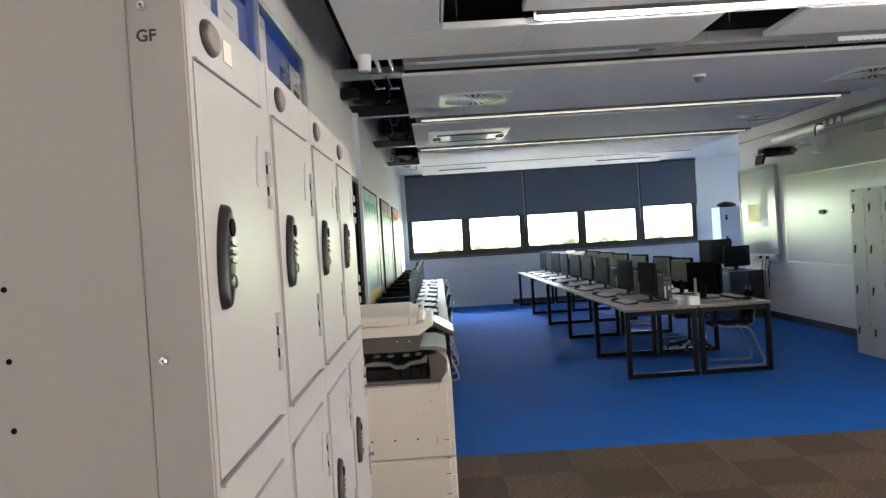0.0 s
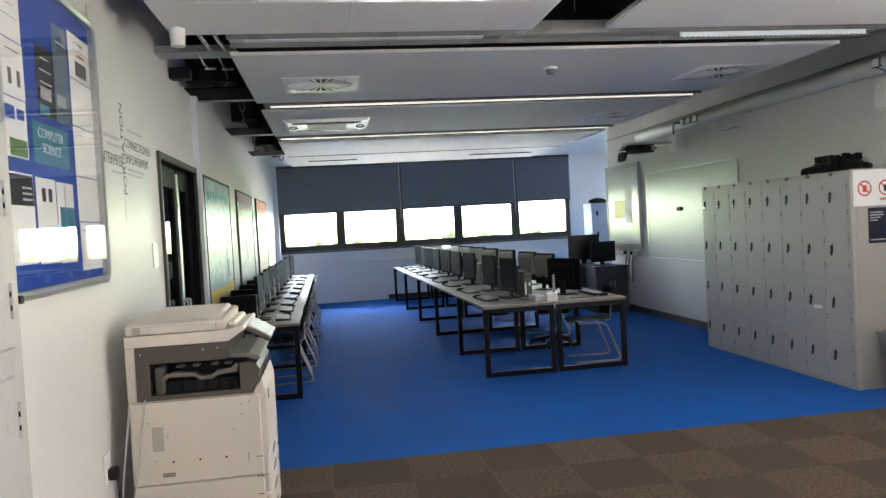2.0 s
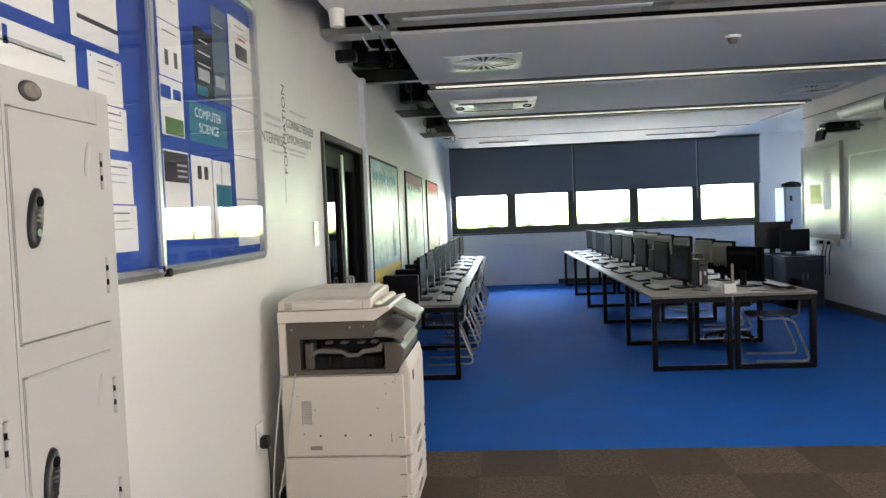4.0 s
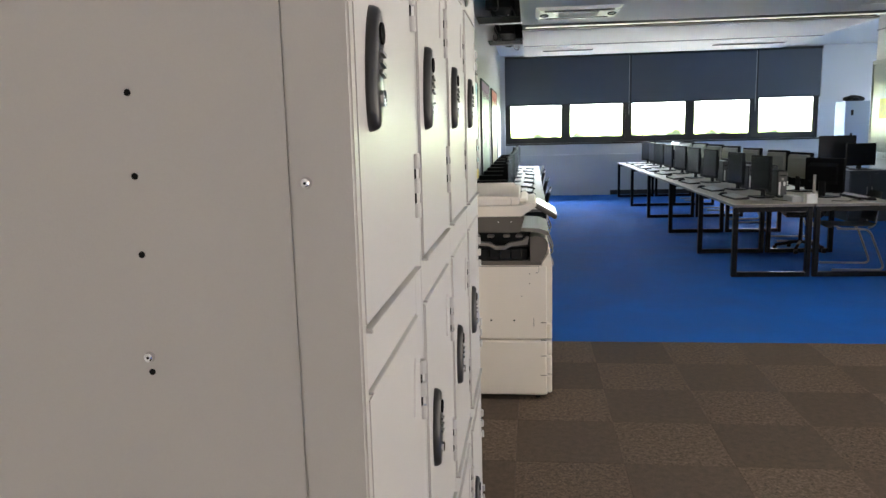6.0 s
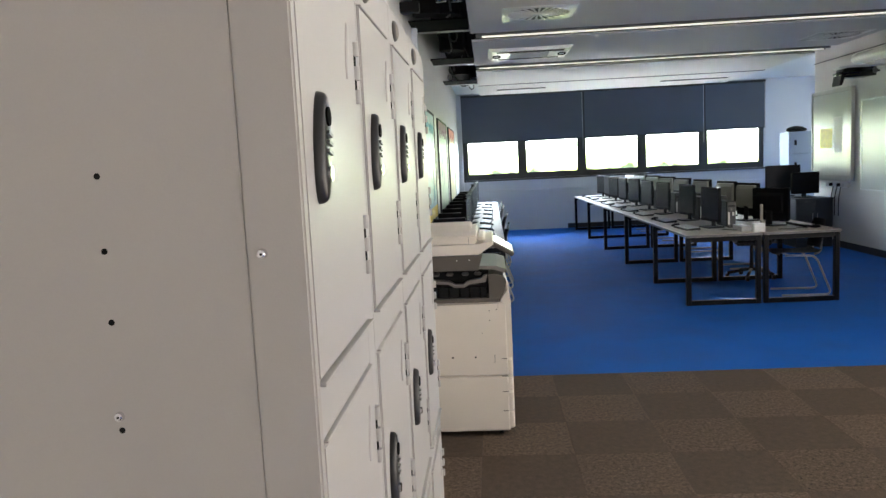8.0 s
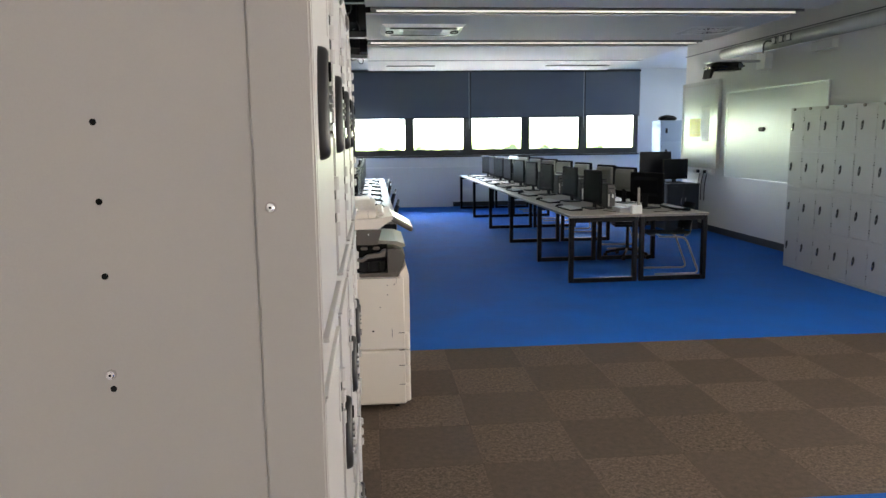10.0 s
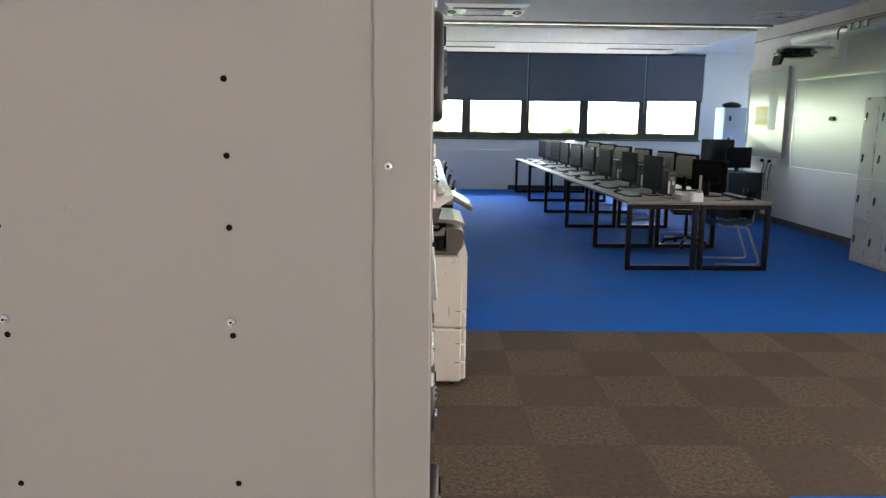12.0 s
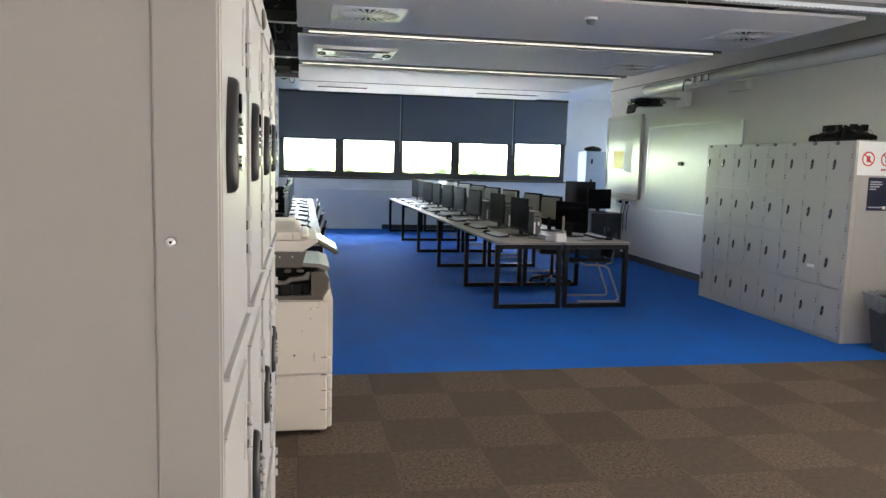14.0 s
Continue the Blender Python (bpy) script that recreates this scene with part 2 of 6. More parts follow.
# ---- mesh helpers ----
def put_box(bm, x0, y0, z0, x1, y1, z1, bevel=0.0, m=None, seg=1):
    r = bmesh.ops.create_cube(bm, size=1)
    vs = r["verts"]
    for v in vs:
        v.co = Vector(((x0 + x1) / 2 + v.co.x * (x1 - x0), (y0 + y1) / 2 + v.co.y * (y1 - y0), (z0 + z1) / 2 + v.co.z * (z1 - z0)))
    if bevel:
        es = list({e for v in vs for e in v.link_edges})
        r = bmesh.ops.bevel(bm, geom=es, offset=bevel, segments=seg, affect='EDGES', clamp_overlap=True)
        vs = list({v for f in r["faces"] for v in f.verts} | {v for v in vs if v.is_valid})
    if m is not None:
        bmesh.ops.transform(bm, matrix=m, verts=vs)
    return vs


def put_cyl(bm, p0, p1, r0, r1=None, seg=16, caps=True):
    p0, p1 = Vector(p0), Vector(p1)
    d = p1 - p0
    m = Matrix.Translation((p0 + p1) / 2) @ d.to_track_quat("Z", "Y").to_matrix().to_4x4()
    return bmesh.ops.create_cone(bm, cap_ends=caps, segments=seg, radius1=r0, radius2=r0 if r1 is None else r1, depth=d.length, matrix=m)["verts"]


def put_tube(bm, pts, r, seg=8):
    """A round bar through the points, with rounded joints."""
    pts = [Vector(p) for p in pts]
    rings = []
    up = Vector((0, 0, 1))
    for i, p in enumerate(pts):
        d = (pts[min(i + 1, len(pts) - 1)] - pts[max(i - 1, 0)]).normalized()
        side = d.cross(up)
        if side.length < 0.1:
            side = d.cross(Vector((0, 1, 0)))
        side.normalize()
        top = side.cross(d).normalized()
        rings.append([bm.verts.new(p + (side * math.cos(a) + top * math.sin(a)) * r) for a in (2 * math.pi * k / seg for k in range(seg))])
    for a, b in zip(rings, rings[1:]):
        for k in range(seg):
            bm.faces.new((a[k], a[(k + 1) % seg], b[(k + 1) % seg], b[k]))
    bm.faces.new(rings[0][::-1])
    bm.faces.new(rings[-1])


def put_prism(bm, outline, axis, a, b):
    """Extrudes an outline (pairs) along an axis from a to b. x: pairs are y,z; y: x,z; z: x,y."""
    def at(p, t):
        return {'x': (t, p[0], p[1]), 'y': (p[0], t, p[1]), 'z': (p[0], p[1], t)}[axis]
    lo = [bm.verts.new(at(p, a)) for p in outline]
    hi = [bm.verts.new(at(p, b)) for p in outline]
    n = len(outline)
    bm.faces.new(lo)
    bm.faces.new(hi[::-1])
    for i in range(n):
        bm.faces.new((lo[i], hi[i], hi[(i + 1) % n], lo[(i + 1) % n]))
    bmesh.ops.recalc_face_normals(bm, faces=bm.faces)


def bend(pts, r=0.04, n=4):
    """Rounds the corners of a polyline."""
    pts = [Vector(p) for p in pts]
    out = [pts[0]]
    for a, b, c in zip(pts, pts[1:], pts[2:]):
        d0, d1 = (a - b), (c - b)
        k = min(r, d0.length / 2.2, d1.length / 2.2)
        p, q = b + d0.normalized() * k, b + d1.normalized() * k
        for i in range(n + 1):
            t = i / n
            out.append(p * (1 - t) ** 2 + b * 2 * t * (1 - t) + q * t * t)
    return out + [pts[-1]]


def mesh_of(name, bm, mat, smooth=False):
    me = bpy.data.meshes.new(name)
    bmesh.ops.recalc_face_normals(bm, faces=bm.faces)
    if smooth:
        for f in bm.faces:
            f.smooth = True
    bm.to_mesh(me)
    bm.free()
    me.materials.append(mat)
    return me


def part(name, bm, mat, parent=None, label="", smooth=False):
    ob = new(name, mesh_of(name, bm, mat, smooth))
    if parent is not None:
        ob.parent = parent
    return tagged(ob, label)


def box_part(name, b, mat, parent=None, label="", bevel=0.0, m=None):
    bm = bmesh.new()
    put_box(bm, *b, bevel=bevel, m=m)
    return part(name, bm, mat, parent, label)


def sheet_part(name, corners, mat, parent, label=""):
    """One glass sheet; its corners run anticlockwise as seen from the room."""
    bm = bmesh.new()
    bm.faces.new([bm.verts.new(c) for c in corners])
    me = bpy.data.meshes.new(name)
    bm.to_mesh(me)
    bm.free()
    me.materials.append(mat)
    ob = new(name, me)
    ob.parent = parent
    ob.visible_shadow = False
    return tagged(ob, label)


def pane_y(name, x0, z0, x1, z1, y, mat, parent, south=True):
    c = [(x0, y, z0), (x1, y, z0), (x1, y, z1), (x0, y, z1)]
    return sheet_part(name, c if south else c[::-1], mat, parent)


def pane_x(name, y0, z0, y1, z1, x, mat, parent, label=""):
    return sheet_part(name, [(x, y0, z0), (x, y1, z0), (x, y1, z1), (x, y0, z1)], mat, parent, label)


def structure(name, boxes, mat, label="", category=""):
    bm = bmesh.new()
    for b in boxes:
        put_box(bm, *b)
    return tagged(part(name, bm, mat), label, category, kind="structure")


def thing(name, label, category, group="", at=None):
    ob = new(name)
    if at is not None:
        ob.matrix_basis = at
    return tagged(ob, label, category, group)


def lettering(name, text, size, m, mat, parent, depth=0.001, label="", weight=0.0):
    cu = bpy.data.curves.new(name, 'FONT')
    cu.body, cu.size, cu.extrude, cu.offset = text, size, depth / 2, weight
    tmp = bpy.data.objects.new(name, cu)
    scene.collection.objects.link(tmp)
    bpy.context.view_layer.update()
    me = bpy.data.meshes.new_from_object(tmp)
    bpy.data.objects.remove(tmp)
    me.materials.clear()
    me.materials.append(mat)
    ob = new(name, me)
    ob.parent = parent
    ob.matrix_basis = m
    return tagged(ob, label)


ON_WEST = Matrix(((0, 0, 1, 0), (1, 0, 0, 0), (0, 1, 0, 0), (0, 0, 0, 1)))   # text on a wall that faces +x, reads along +y
ON_SOUTH = Matrix(((1, 0, 0, 0), (0, 0, -1, 0), (0, 1, 0, 0), (0, 0, 0, 1)))  # text on a face that faces -y

# ---- the room ----
XE, YN, YS = 6.05, 16.40, -5.0      # east wall, window wall, rear wall
XR = 8.6                            # recess beyond the east wall's end
YC = 12.2                           # where the east wall ends
TOP = 3.45
BORDER, BLUE_Y, BLUE_X = 4.79, 2.29, 2.08
structure("floor", [(-0.2, YS, -0.2, XR, YN, -0.012)], M_SCREED, "dark screed under the carpets", "floor")
structure("carpet", [(0, BORDER, -0.012, XE, YN, 0), (XE, YC, -0.012, XR, YN, 0), (BLUE_X, YS, -0.012, XE, BLUE_Y, 0)], M_BLUE, "bright blue fitted carpet with a fine pile", "carpet")
structure("wall_west", [(-0.2, YS, 0, 0, 5.12, TOP), (-0.2, 6.54, 0, 0, YN, TOP), (-0.2, 5.12, 2.20, 0, 6.54, TOP)], M_WALL, "white painted wall with a doorway and display boards", "wall")
# The east wall's opening lies out of view, added to let light in.
structure("wall_east", [(XE, 3.5, 0, XE + 0.2, YC, TOP), (XE, YS, 0, XE + 0.2, -4.4, TOP), (XE, -4.4, 0, XE + 0.2, 3.5, 0.35), (XE, -4.4, 2.78, XE + 0.2, 3.5, TOP), (XE + 0.2, YC - 0.2, 0, XR, YC, TOP)], M_WALL, "pale grey painted wall behind the lockers and whiteboard", "wall")
# The recess opening is unseen, added so bluish light reaches the end wall.
structure("wall_recess", [(XR, YC - 0.2, 0, XR + 0.2, 12.8, TOP), (XR, 16.0, 0, XR + 0.2, YN + 0.2, TOP), (XR, 12.8, 0, XR + 0.2, 16.0, 0.8), (XR, 12.8, 2.8, XR + 0.2, 16.0, TOP)], M_WALL, "plain painted wall of the recess", "wall")
WX0, WX1, WZ0, WZ1 = 0.10, 6.73, 1.16, 3.05
structure("wall_north", [(-0.2, YN, 0, XR, YN + 0.25, WZ0), (-0.2, YN, WZ1, XR, YN + 0.25, TOP), (-0.2, YN, WZ0, WX0, YN + 0.25, WZ1), (WX1, YN, WZ0, XR, YN + 0.25, WZ1)], M_WALL_END, "pale blue-grey painted window wall", "wall")
structure("wall_south", [(-0.2, YS - 0.2, 0, 0.3, YS, TOP), (5.8, YS - 0.2, 0, XR, YS, TOP), (0.3, YS - 0.2, 0, 5.8, YS, 0.5), (0.3, YS - 0.2, 2.75, 5.8, YS, TOP)], M_WALL, "painted rear wall, unseen, with an opening added for light", "wall")
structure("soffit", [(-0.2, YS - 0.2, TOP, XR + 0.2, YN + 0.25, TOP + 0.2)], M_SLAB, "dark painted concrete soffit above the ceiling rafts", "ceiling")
structure("ceiling_end", [(0, 13.95, 3.08, XE, YN, 3.13), (XE, YC, 3.08, XR, YN, 3.13)], M_CEIL_WHITE, "plain white ceiling beside the windows", "ceiling")
structure("baseboard", [(0, 6.6, 0, 0.015, YN, 0.10), (0, YS, 0, 0.015, 5.06, 0.10), (XE - 0.015, YS, 0, XE, YC, 0.10), (0, YN - 0.015, 0, XR, YN, 0.10)], M_SKIRT, "dark skirting board along the walls", "skirting")
structure("ground", [(-60, YN + 0.3, -0.3, 70, 80, -0.2), (-60, -80, -0.3, 70, YS - 0.3, -0.2)], M_GRASS, "grass outside the windows", "ground")
structure("backdrop", [(-14, YN + 5.0, -0.2, 22, YN + 5.05, 7)], M_OUT, "bright hazy garden and sky outside", "distance")
structure("recess_glow", [(XR + 2.0, 9, -0.2, XR + 2.05, 20, 5)], M_OUT_E, "added bluish glow beyond the unseen recess opening", "distance")
structure("court_glow", [(XE + 2.0, -9, -0.2, XE + 2.05, 8, 5)], M_OUT_S, "added glow outside the unseen side window", "distance")
structure("rear_glow", [(-5, YS - 2.6, -0.2, 11, YS - 2.55, 5)], M_OUT_B, "added glow outside the unseen rear window", "distance")

# trunking and panel line under the windows
sill = structure("trim", [(0, YN - 0.10, 0.74, 2.6, YN, 0.90), (0, YN - 0.035, 0.0, 2.4, YN, 0.74), (2.6, YN - 0.10, 0.74, XR, YN, 0.90)], M_WALL_END, "boxed service ledge below the windows", "ledge")

# window of five lights
win = tagged(new("window_1"), "dark framed ribbon window of five panes below roller blinds", "window", kind="structure")
fy0, fy1 = YN + 0.03, YN + 0.11
bm = bmesh.new()
put_box(bm, WX0, fy0, WZ0, WX1, fy1, WZ0 + 0.07)
put_box(bm, WX0, fy0, WZ1 - 0.07, WX1, fy1, WZ1)
put_box(bm, WX0, fy0, WZ0 + 0.07, WX0 + 0.072, fy1, WZ1 - 0.07)
put_box(bm, WX1 - 0.052, fy0, WZ0 + 0.07, WX1, fy1, WZ1 - 0.07)
lights_x = [(0.22, 1.33), (1.53, 2.66), (2.86, 3.99), (4.19, 5.33), (5.53, 6.63)]
for (a, b), (c, d) in zip(lights_x, lights_x[1:]):
    put_box(bm, b + 0.048, fy0 - 0.005, WZ0 + 0.07, c - 0.048, fy1, WZ1 - 0.07)
part("window_frame", bm, M_WINFRAME, win)
for a, b in lights_x:
    bm = bmesh.new()
    z0, z1 = WZ0 + 0.07, WZ1 - 0.07
    for q in ((a - 0.05, z0, b + 0.05, z0 + 0.06), (a - 0.05, z1 - 0.06, b + 0.05, z1), (a - 0.05, z0 + 0.06, a, z1 - 0.06), (b, z0 + 0.06, b + 0.05, z1 - 0.06)):
        put_box(bm, q[0], fy0 + 0.012, q[1], q[2], fy1 - 0.01, q[3])
    sash = part("sash", bm, M_WINFRAME, win)
    pane_y("pane", a, z0 + 0.06, b, z1 - 0.06, fy0 + 0.038, M_GLASS, sash)
    box_part("latch", ((a + b) / 2 - 0.05, fy0 - 0.012, z0 + 0.02, (a + b) / 2 + 0.05, fy0 + 0.012, z0 + 0.04), M_FRAME, sash, bevel=0.004)
box_part("window_sill", (WX0 - 0.03, YN - 0.04, WZ0 - 0.035, WX1 + 0.03, fy0, WZ0 - 0.003), M_WINFRAME, win, bevel=0.005)
for (a, b, zb) in ((0.09, 2.80, 2.0), (2.83, 5.43, 2.0), (5.46, 6.74, 2.03)):
    bl = thing("roller_blind", "blue-grey fabric roller blind drawn halfway down", "blind", "blinds at the window wall")
    bm = bmesh.new()
    put_box(bm, a, YN - 0.060, zb, b, YN - 0.056, 3.0)
    part("fabric", bm, M_BLIND, bl)
    bm = bmesh.new()
    put_cyl(bm, (a, YN - 0.05, 3.03), (b, YN - 0.05, 3.03), 0.028, seg=14)
    part("roller", bm, M_WINFRAME, bl)
    box_part("bottom_bar", (a, YN - 0.066, zb - 0.02, b, YN - 0.050, zb + 0.004), M_WINFRAME, bl, bevel=0.003)
    bm = bmesh.new()
    put_cyl(bm, (b - 0.02, YN - 0.09, 1.75), (b - 0.02, YN - 0.09, 3.0), 0.004, seg=6)
    part("cord", bm, M_CABLE_W, bl)

# unseen rear window, added so that light comes from behind the camera
rw = tagged(new("window_2"), "unseen rear window added to light the room from behind", "window", kind="structure")
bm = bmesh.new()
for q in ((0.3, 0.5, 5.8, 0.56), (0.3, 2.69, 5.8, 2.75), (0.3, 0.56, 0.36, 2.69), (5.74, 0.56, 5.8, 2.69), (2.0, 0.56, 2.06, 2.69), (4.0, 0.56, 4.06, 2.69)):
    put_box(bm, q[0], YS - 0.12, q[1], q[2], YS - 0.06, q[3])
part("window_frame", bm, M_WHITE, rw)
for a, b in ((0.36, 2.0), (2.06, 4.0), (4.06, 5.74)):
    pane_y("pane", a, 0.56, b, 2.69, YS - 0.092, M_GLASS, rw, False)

# unseen side window, added to light the west side
sw3 = tagged(new("window_3"), "unseen side window added to light the west wall and lockers", "window", kind="structure")
bm = bmesh.new()
for q in ((-4.4, 0.35, 3.5, 0.41), (-4.4, 2.72, 3.5, 2.78), (-4.4, 0.41, -4.34, 2.72), (3.44, 0.41, 3.5, 2.72), (-1.8, 0.41, -1.74, 2.72), (0.84, 0.41, 0.9, 2.72)):
    put_box(bm, XE + 0.06, q[0], q[1], XE + 0.12, q[2], q[3])
part("window_frame", bm, M_WHITE, sw3)

# ---- doorway ----
door = tagged(new("door_1"), "closed black glazed double door in a dark grey frame", "door", kind="structure")
bm = bmesh.new()
put_box(bm, 0.001, 5.085, 0, 0.022, 5.13, 2.215, bevel=0.003)
put_box(bm, 0.001, 6.53, 0, 0.022, 6.575, 2.215, bevel=0.003)
put_box(bm, 0.001, 5.1305, 2.165, 0.022, 6.5295, 2.215, bevel=0.003)
part("door_frame", bm, M_DOORFRAME, door)
bm = bmesh.new()
put_box(bm, -0.15, 5.121, 0, 0.0, 5.138, 2.165)
put_box(bm, -0.15, 6.522, 0, 0.0, 6.539, 2.165)
put_box(bm, -0.15, 5.121, 2.166, 0.0, 6.539, 2.199)
part("lining", bm, M_DOOR, door)
for k, (a, b) in enumerate(((5.14, 5.99), (6.01, 6.52))):
    bm = bmesh.new()
    put_box(bm, -0.10, a, 0.01, -0.055, a + 0.11, 2.16)
    put_box(bm, -0.10, b - 0.11, 0.01, -0.055, b, 2.16)
    put_box(bm, -0.10, a + 0.11, 0.01, -0.055, b - 0.11, 0.32)
    put_box(bm, -0.10, a + 0.11, 2.00, -0.055, b - 0.11, 2.16)
    leaf = part("leaf", bm, M_DOOR, door)
    pane_x("pane", a + 0.11, 0.32, b - 0.11, 2.00, -0.078, M_DGLASS, leaf)
    bm = bmesh.new()
    y = b - 0.05 if k == 0 else a + 0.05
    put_tube(bm, bend([(-0.055, y, 0.98), (-0.01, y, 0.98), (-0.01, y, 1.10), (-0.055, y, 1.10)], 0.02), 0.009)
    part("door_handle", bm, M_PIPE, leaf, smooth=True)
box_part("edge_strip", (-0.055, 5.97, 0.01, -0.046, 6.03, 2.12), M_ALU, door, "bright metal meeting strip")
# Added lobby; its unlit darkness is put into the near-black paint.
structure("wall_lobby", [(-2.2, 4.2, 0, -2.0, 7.6, 2.8), (-2.0, 4.0, 0, -0.2, 4.2, 2.8), (-2.0, 7.4, 0, -0.2, 7.6, 2.8), (-2.2, 4.0, 2.8, -0.2, 7.6, 2.9), (-2.2, 4.0, -0.1, -0.2, 7.6, 0)], M_SLAB, "near-black lobby added behind the glazed door", "wall")

# ---- ceiling rafts ----
RZ = 2.83
RX0, RX1 = 0.55, 5.16


def raft(y0, y1, x0=RX0, x1=RX1, z=RZ, joints=()):
    bm = bmesh.new()
    xs = [x0, *joints, x1]
    for a, b in zip(xs, xs[1:]):
        put_box(bm, a + 0.002, y0, z, b - 0.002, y1, z + 0.022)
    return tagged(part("ceiling_raft", bm, M_RAFT), "grey suspended acoustic ceiling raft", "ceiling", kind="structure")


raft(4.98, 6.92)
raft(7.42, 9.42)
raft(10.08, 12.02)
raft(12.16, 13.92)
# tiled ceiling over the brown carpet, with tiles missing
bm = bmesh.new()
for q in ((0.27, -5, 0.83, 3.78), (0.27, 3.79, 1.345, 4.43), (1.355, 3.79, 2.52, 4.43), (3.05, 3.80, 5.95, 4.43), (1.29, 3.15, 5.95, 3.52),
          (0.84, -5, 5.95, 3.14)):
    put_box(bm, q[0], q[1], RZ, q[2], q[3], RZ + 0.045, bevel=0.004)
tagged(part("ceiling_tiles", bm, M_RAFT), "grey ceiling tiles with two tiles missing", "ceiling", kind="structure")
bm = bmesh.new()
for q in ((0.27, 3.781, 0.84, 3.789), (0.84, 3.779, 5.95, 3.791), (0.84, 3.14, 0.852, 3.78), (2.522, 3.79, 2.534, 4.43), (3.036, 3.80, 3.048, 4.43)):
    put_box(bm, q[0], q[1], RZ + 0.004, q[2], q[3], RZ + 0.035)
put_box(bm, 1.346, 3.795, RZ - 0.003, 1.354, 4.425, RZ + 0.03)
tagged(part("ceiling_grid", bm, M_WHITE), "white ceiling grid bars between tiles", "ceiling", kind="structure")


def linear_light(y, x0, x1, lit, dim, w=0.14, z=RZ, drop=0.0, glow=M_LENS_SHEEN, body=M_HOUSING, half=0.008):
    li = thing("linear_light", "slim grey linear ceiling light with a pale lens strip", "ceiling light", "linear lights between the rafts")
    bm = bmesh.new()
    put_box(bm, x0, y - w / 2, z - drop, x1, y - w / 2 + 0.02, z + 0.09 - drop, bevel=0.003)
    put_box(bm, x0, y + w / 2 - 0.02, z - drop, x1, y + w / 2, z + 0.09 - drop, bevel=0.003)
    put_box(bm, x0, y - w / 2 + 0.02, z + 0.03 - drop, x1, y + w / 2 - 0.02, z + 0.09 - drop)
    part("housing", bm, body, li)
    for (a, b) in lit:
        box_part("lens", (a, y - half, z - 0.008 - drop, b, y + half, z + 0.029 - drop), glow, li)
        bm = bmesh.new()
        n = int((b - a) / 0.04)
        for i in range(n):
            put_box(bm, a + i * 0.04, y - half - 0.002, z - 0.0115 - drop, a + i * 0.04 + (0.004 if glow is M_LED_NEAR else 0.012), y + half + 0.002, z - 0.0085 - drop)
        tagged(part("louvre", bm, M_ALU if glow is M_LED_NEAR else M_HOUSING, li), kind="stuff")
    for (a, b) in dim:
        box_part("lens", (a, y - 0.028, z + 0.012 - drop, b, y + 0.028, z + 0.029 - drop), M_LED_DIM, li)
    for x in (x0 + 0.4, (x0 + x1) / 2, x1 - 0.4):
        bm = bmesh.new()
        put_cyl(bm, (x, y, z + 0.09 - drop), (x, y, TOP), 0.003, seg=6)
        part("hanger", bm, M_STEEL, li)
    return li


linear_light(4.66, 0.58, 5.24, [(3.68, 5.12)], [(0.68, 2.25)], w=0.24, glow=M_LED_SOFT, body=M_BEAM, half=0.012)
# The next two are unlit; their lens glow is a painted reflection.
linear_light(7.16, 0.60, 5.12, [(0.66, 5.06)], [], w=0.16)
linear_light(9.72, 0.56, 5.17, [(0.60, 5.12)], [], w=0.16)
linear_light(12.09, 0.56, 5.20, [], [(0.60, 5.15)], w=0.10)
linear_light(3.66, 1.38, 5.90, [(1.40, 5.88)], [], w=0.12, glow=M_LED_NEAR, half=0.014)


def swirl_vent(x, y, z, label):
    v = thing("ceiling_vent", label, "air vent", "round swirl vents")
    s = 0.31
    bm = bmesh.new()
    ring = 40
    outer = []
    for i in range(ring):
        a = 2 * math.pi * i / ring
        c, d = math.cos(a), math.sin(a)
        k = s / max(abs(c), abs(d))
        outer.append((c * k, d * k))
    vo = [bm.verts.new((x + p[0], y + p[1], z - 0.006)) for p in outer]
    vi = [bm.verts.new((x + 0.27 * math.cos(2 * math.pi * i / ring), y + 0.27 * math.sin(2 * math.pi * i / ring), z - 0.010)) for i in range(ring)]
    vt = [bm.verts.new((p.co.x, p.co.y, z - 0.001)) for p in vo]
    for i in range(ring):
        j = (i + 1) % ring
        bm.faces.new((vo[i], vo[j], vi[j], vi[i]))
        bm.faces.new((vt[i], vt[j], vo[j], vo[i]))
    part("plate", bm, M_VENT, v)
    bm = bmesh.new()
    put_cyl(bm, (x, y, z - 0.004), (x, y, z - 0.0015), 0.272, seg=40)
    part("plenum", bm, M_VENTDARK, v)
    blade = bmesh.new()
    put_box(blade, 0.045, -0.012, -0.0095, 0.27, 0.014, -0.0045)
    for q in blade.verts:
        if q.co.x < 0.1:
            q.co.y *= 0.35
    me = mesh_of("blade", blade, M_VENT)
    for i in range(24):
        b = new("blade", me)
        b.parent = v
        b.matrix_basis = Matrix.Translation((x, y, z)) @ Matrix.Rotation(2 * math.pi * i / 24, 4, 'Z') @ Matrix.Rotation(radians(6), 4, 'X')
    bm = bmesh.new()
    put_cyl(bm, (x, y, z - 0.012), (x, y, z - 0.004), 0.05, seg=20)
    part("hub", bm, M_VENT, v)
    return v


swirl_vent(1.155, 6.08, RZ, "white square ceiling vent with radial swirl blades")
swirl_vent(4.70, 5.98, RZ, "white square ceiling vent with radial swirl blades")
swirl_vent(4.72, 8.50, RZ, "white square ceiling vent with radial swirl blades")

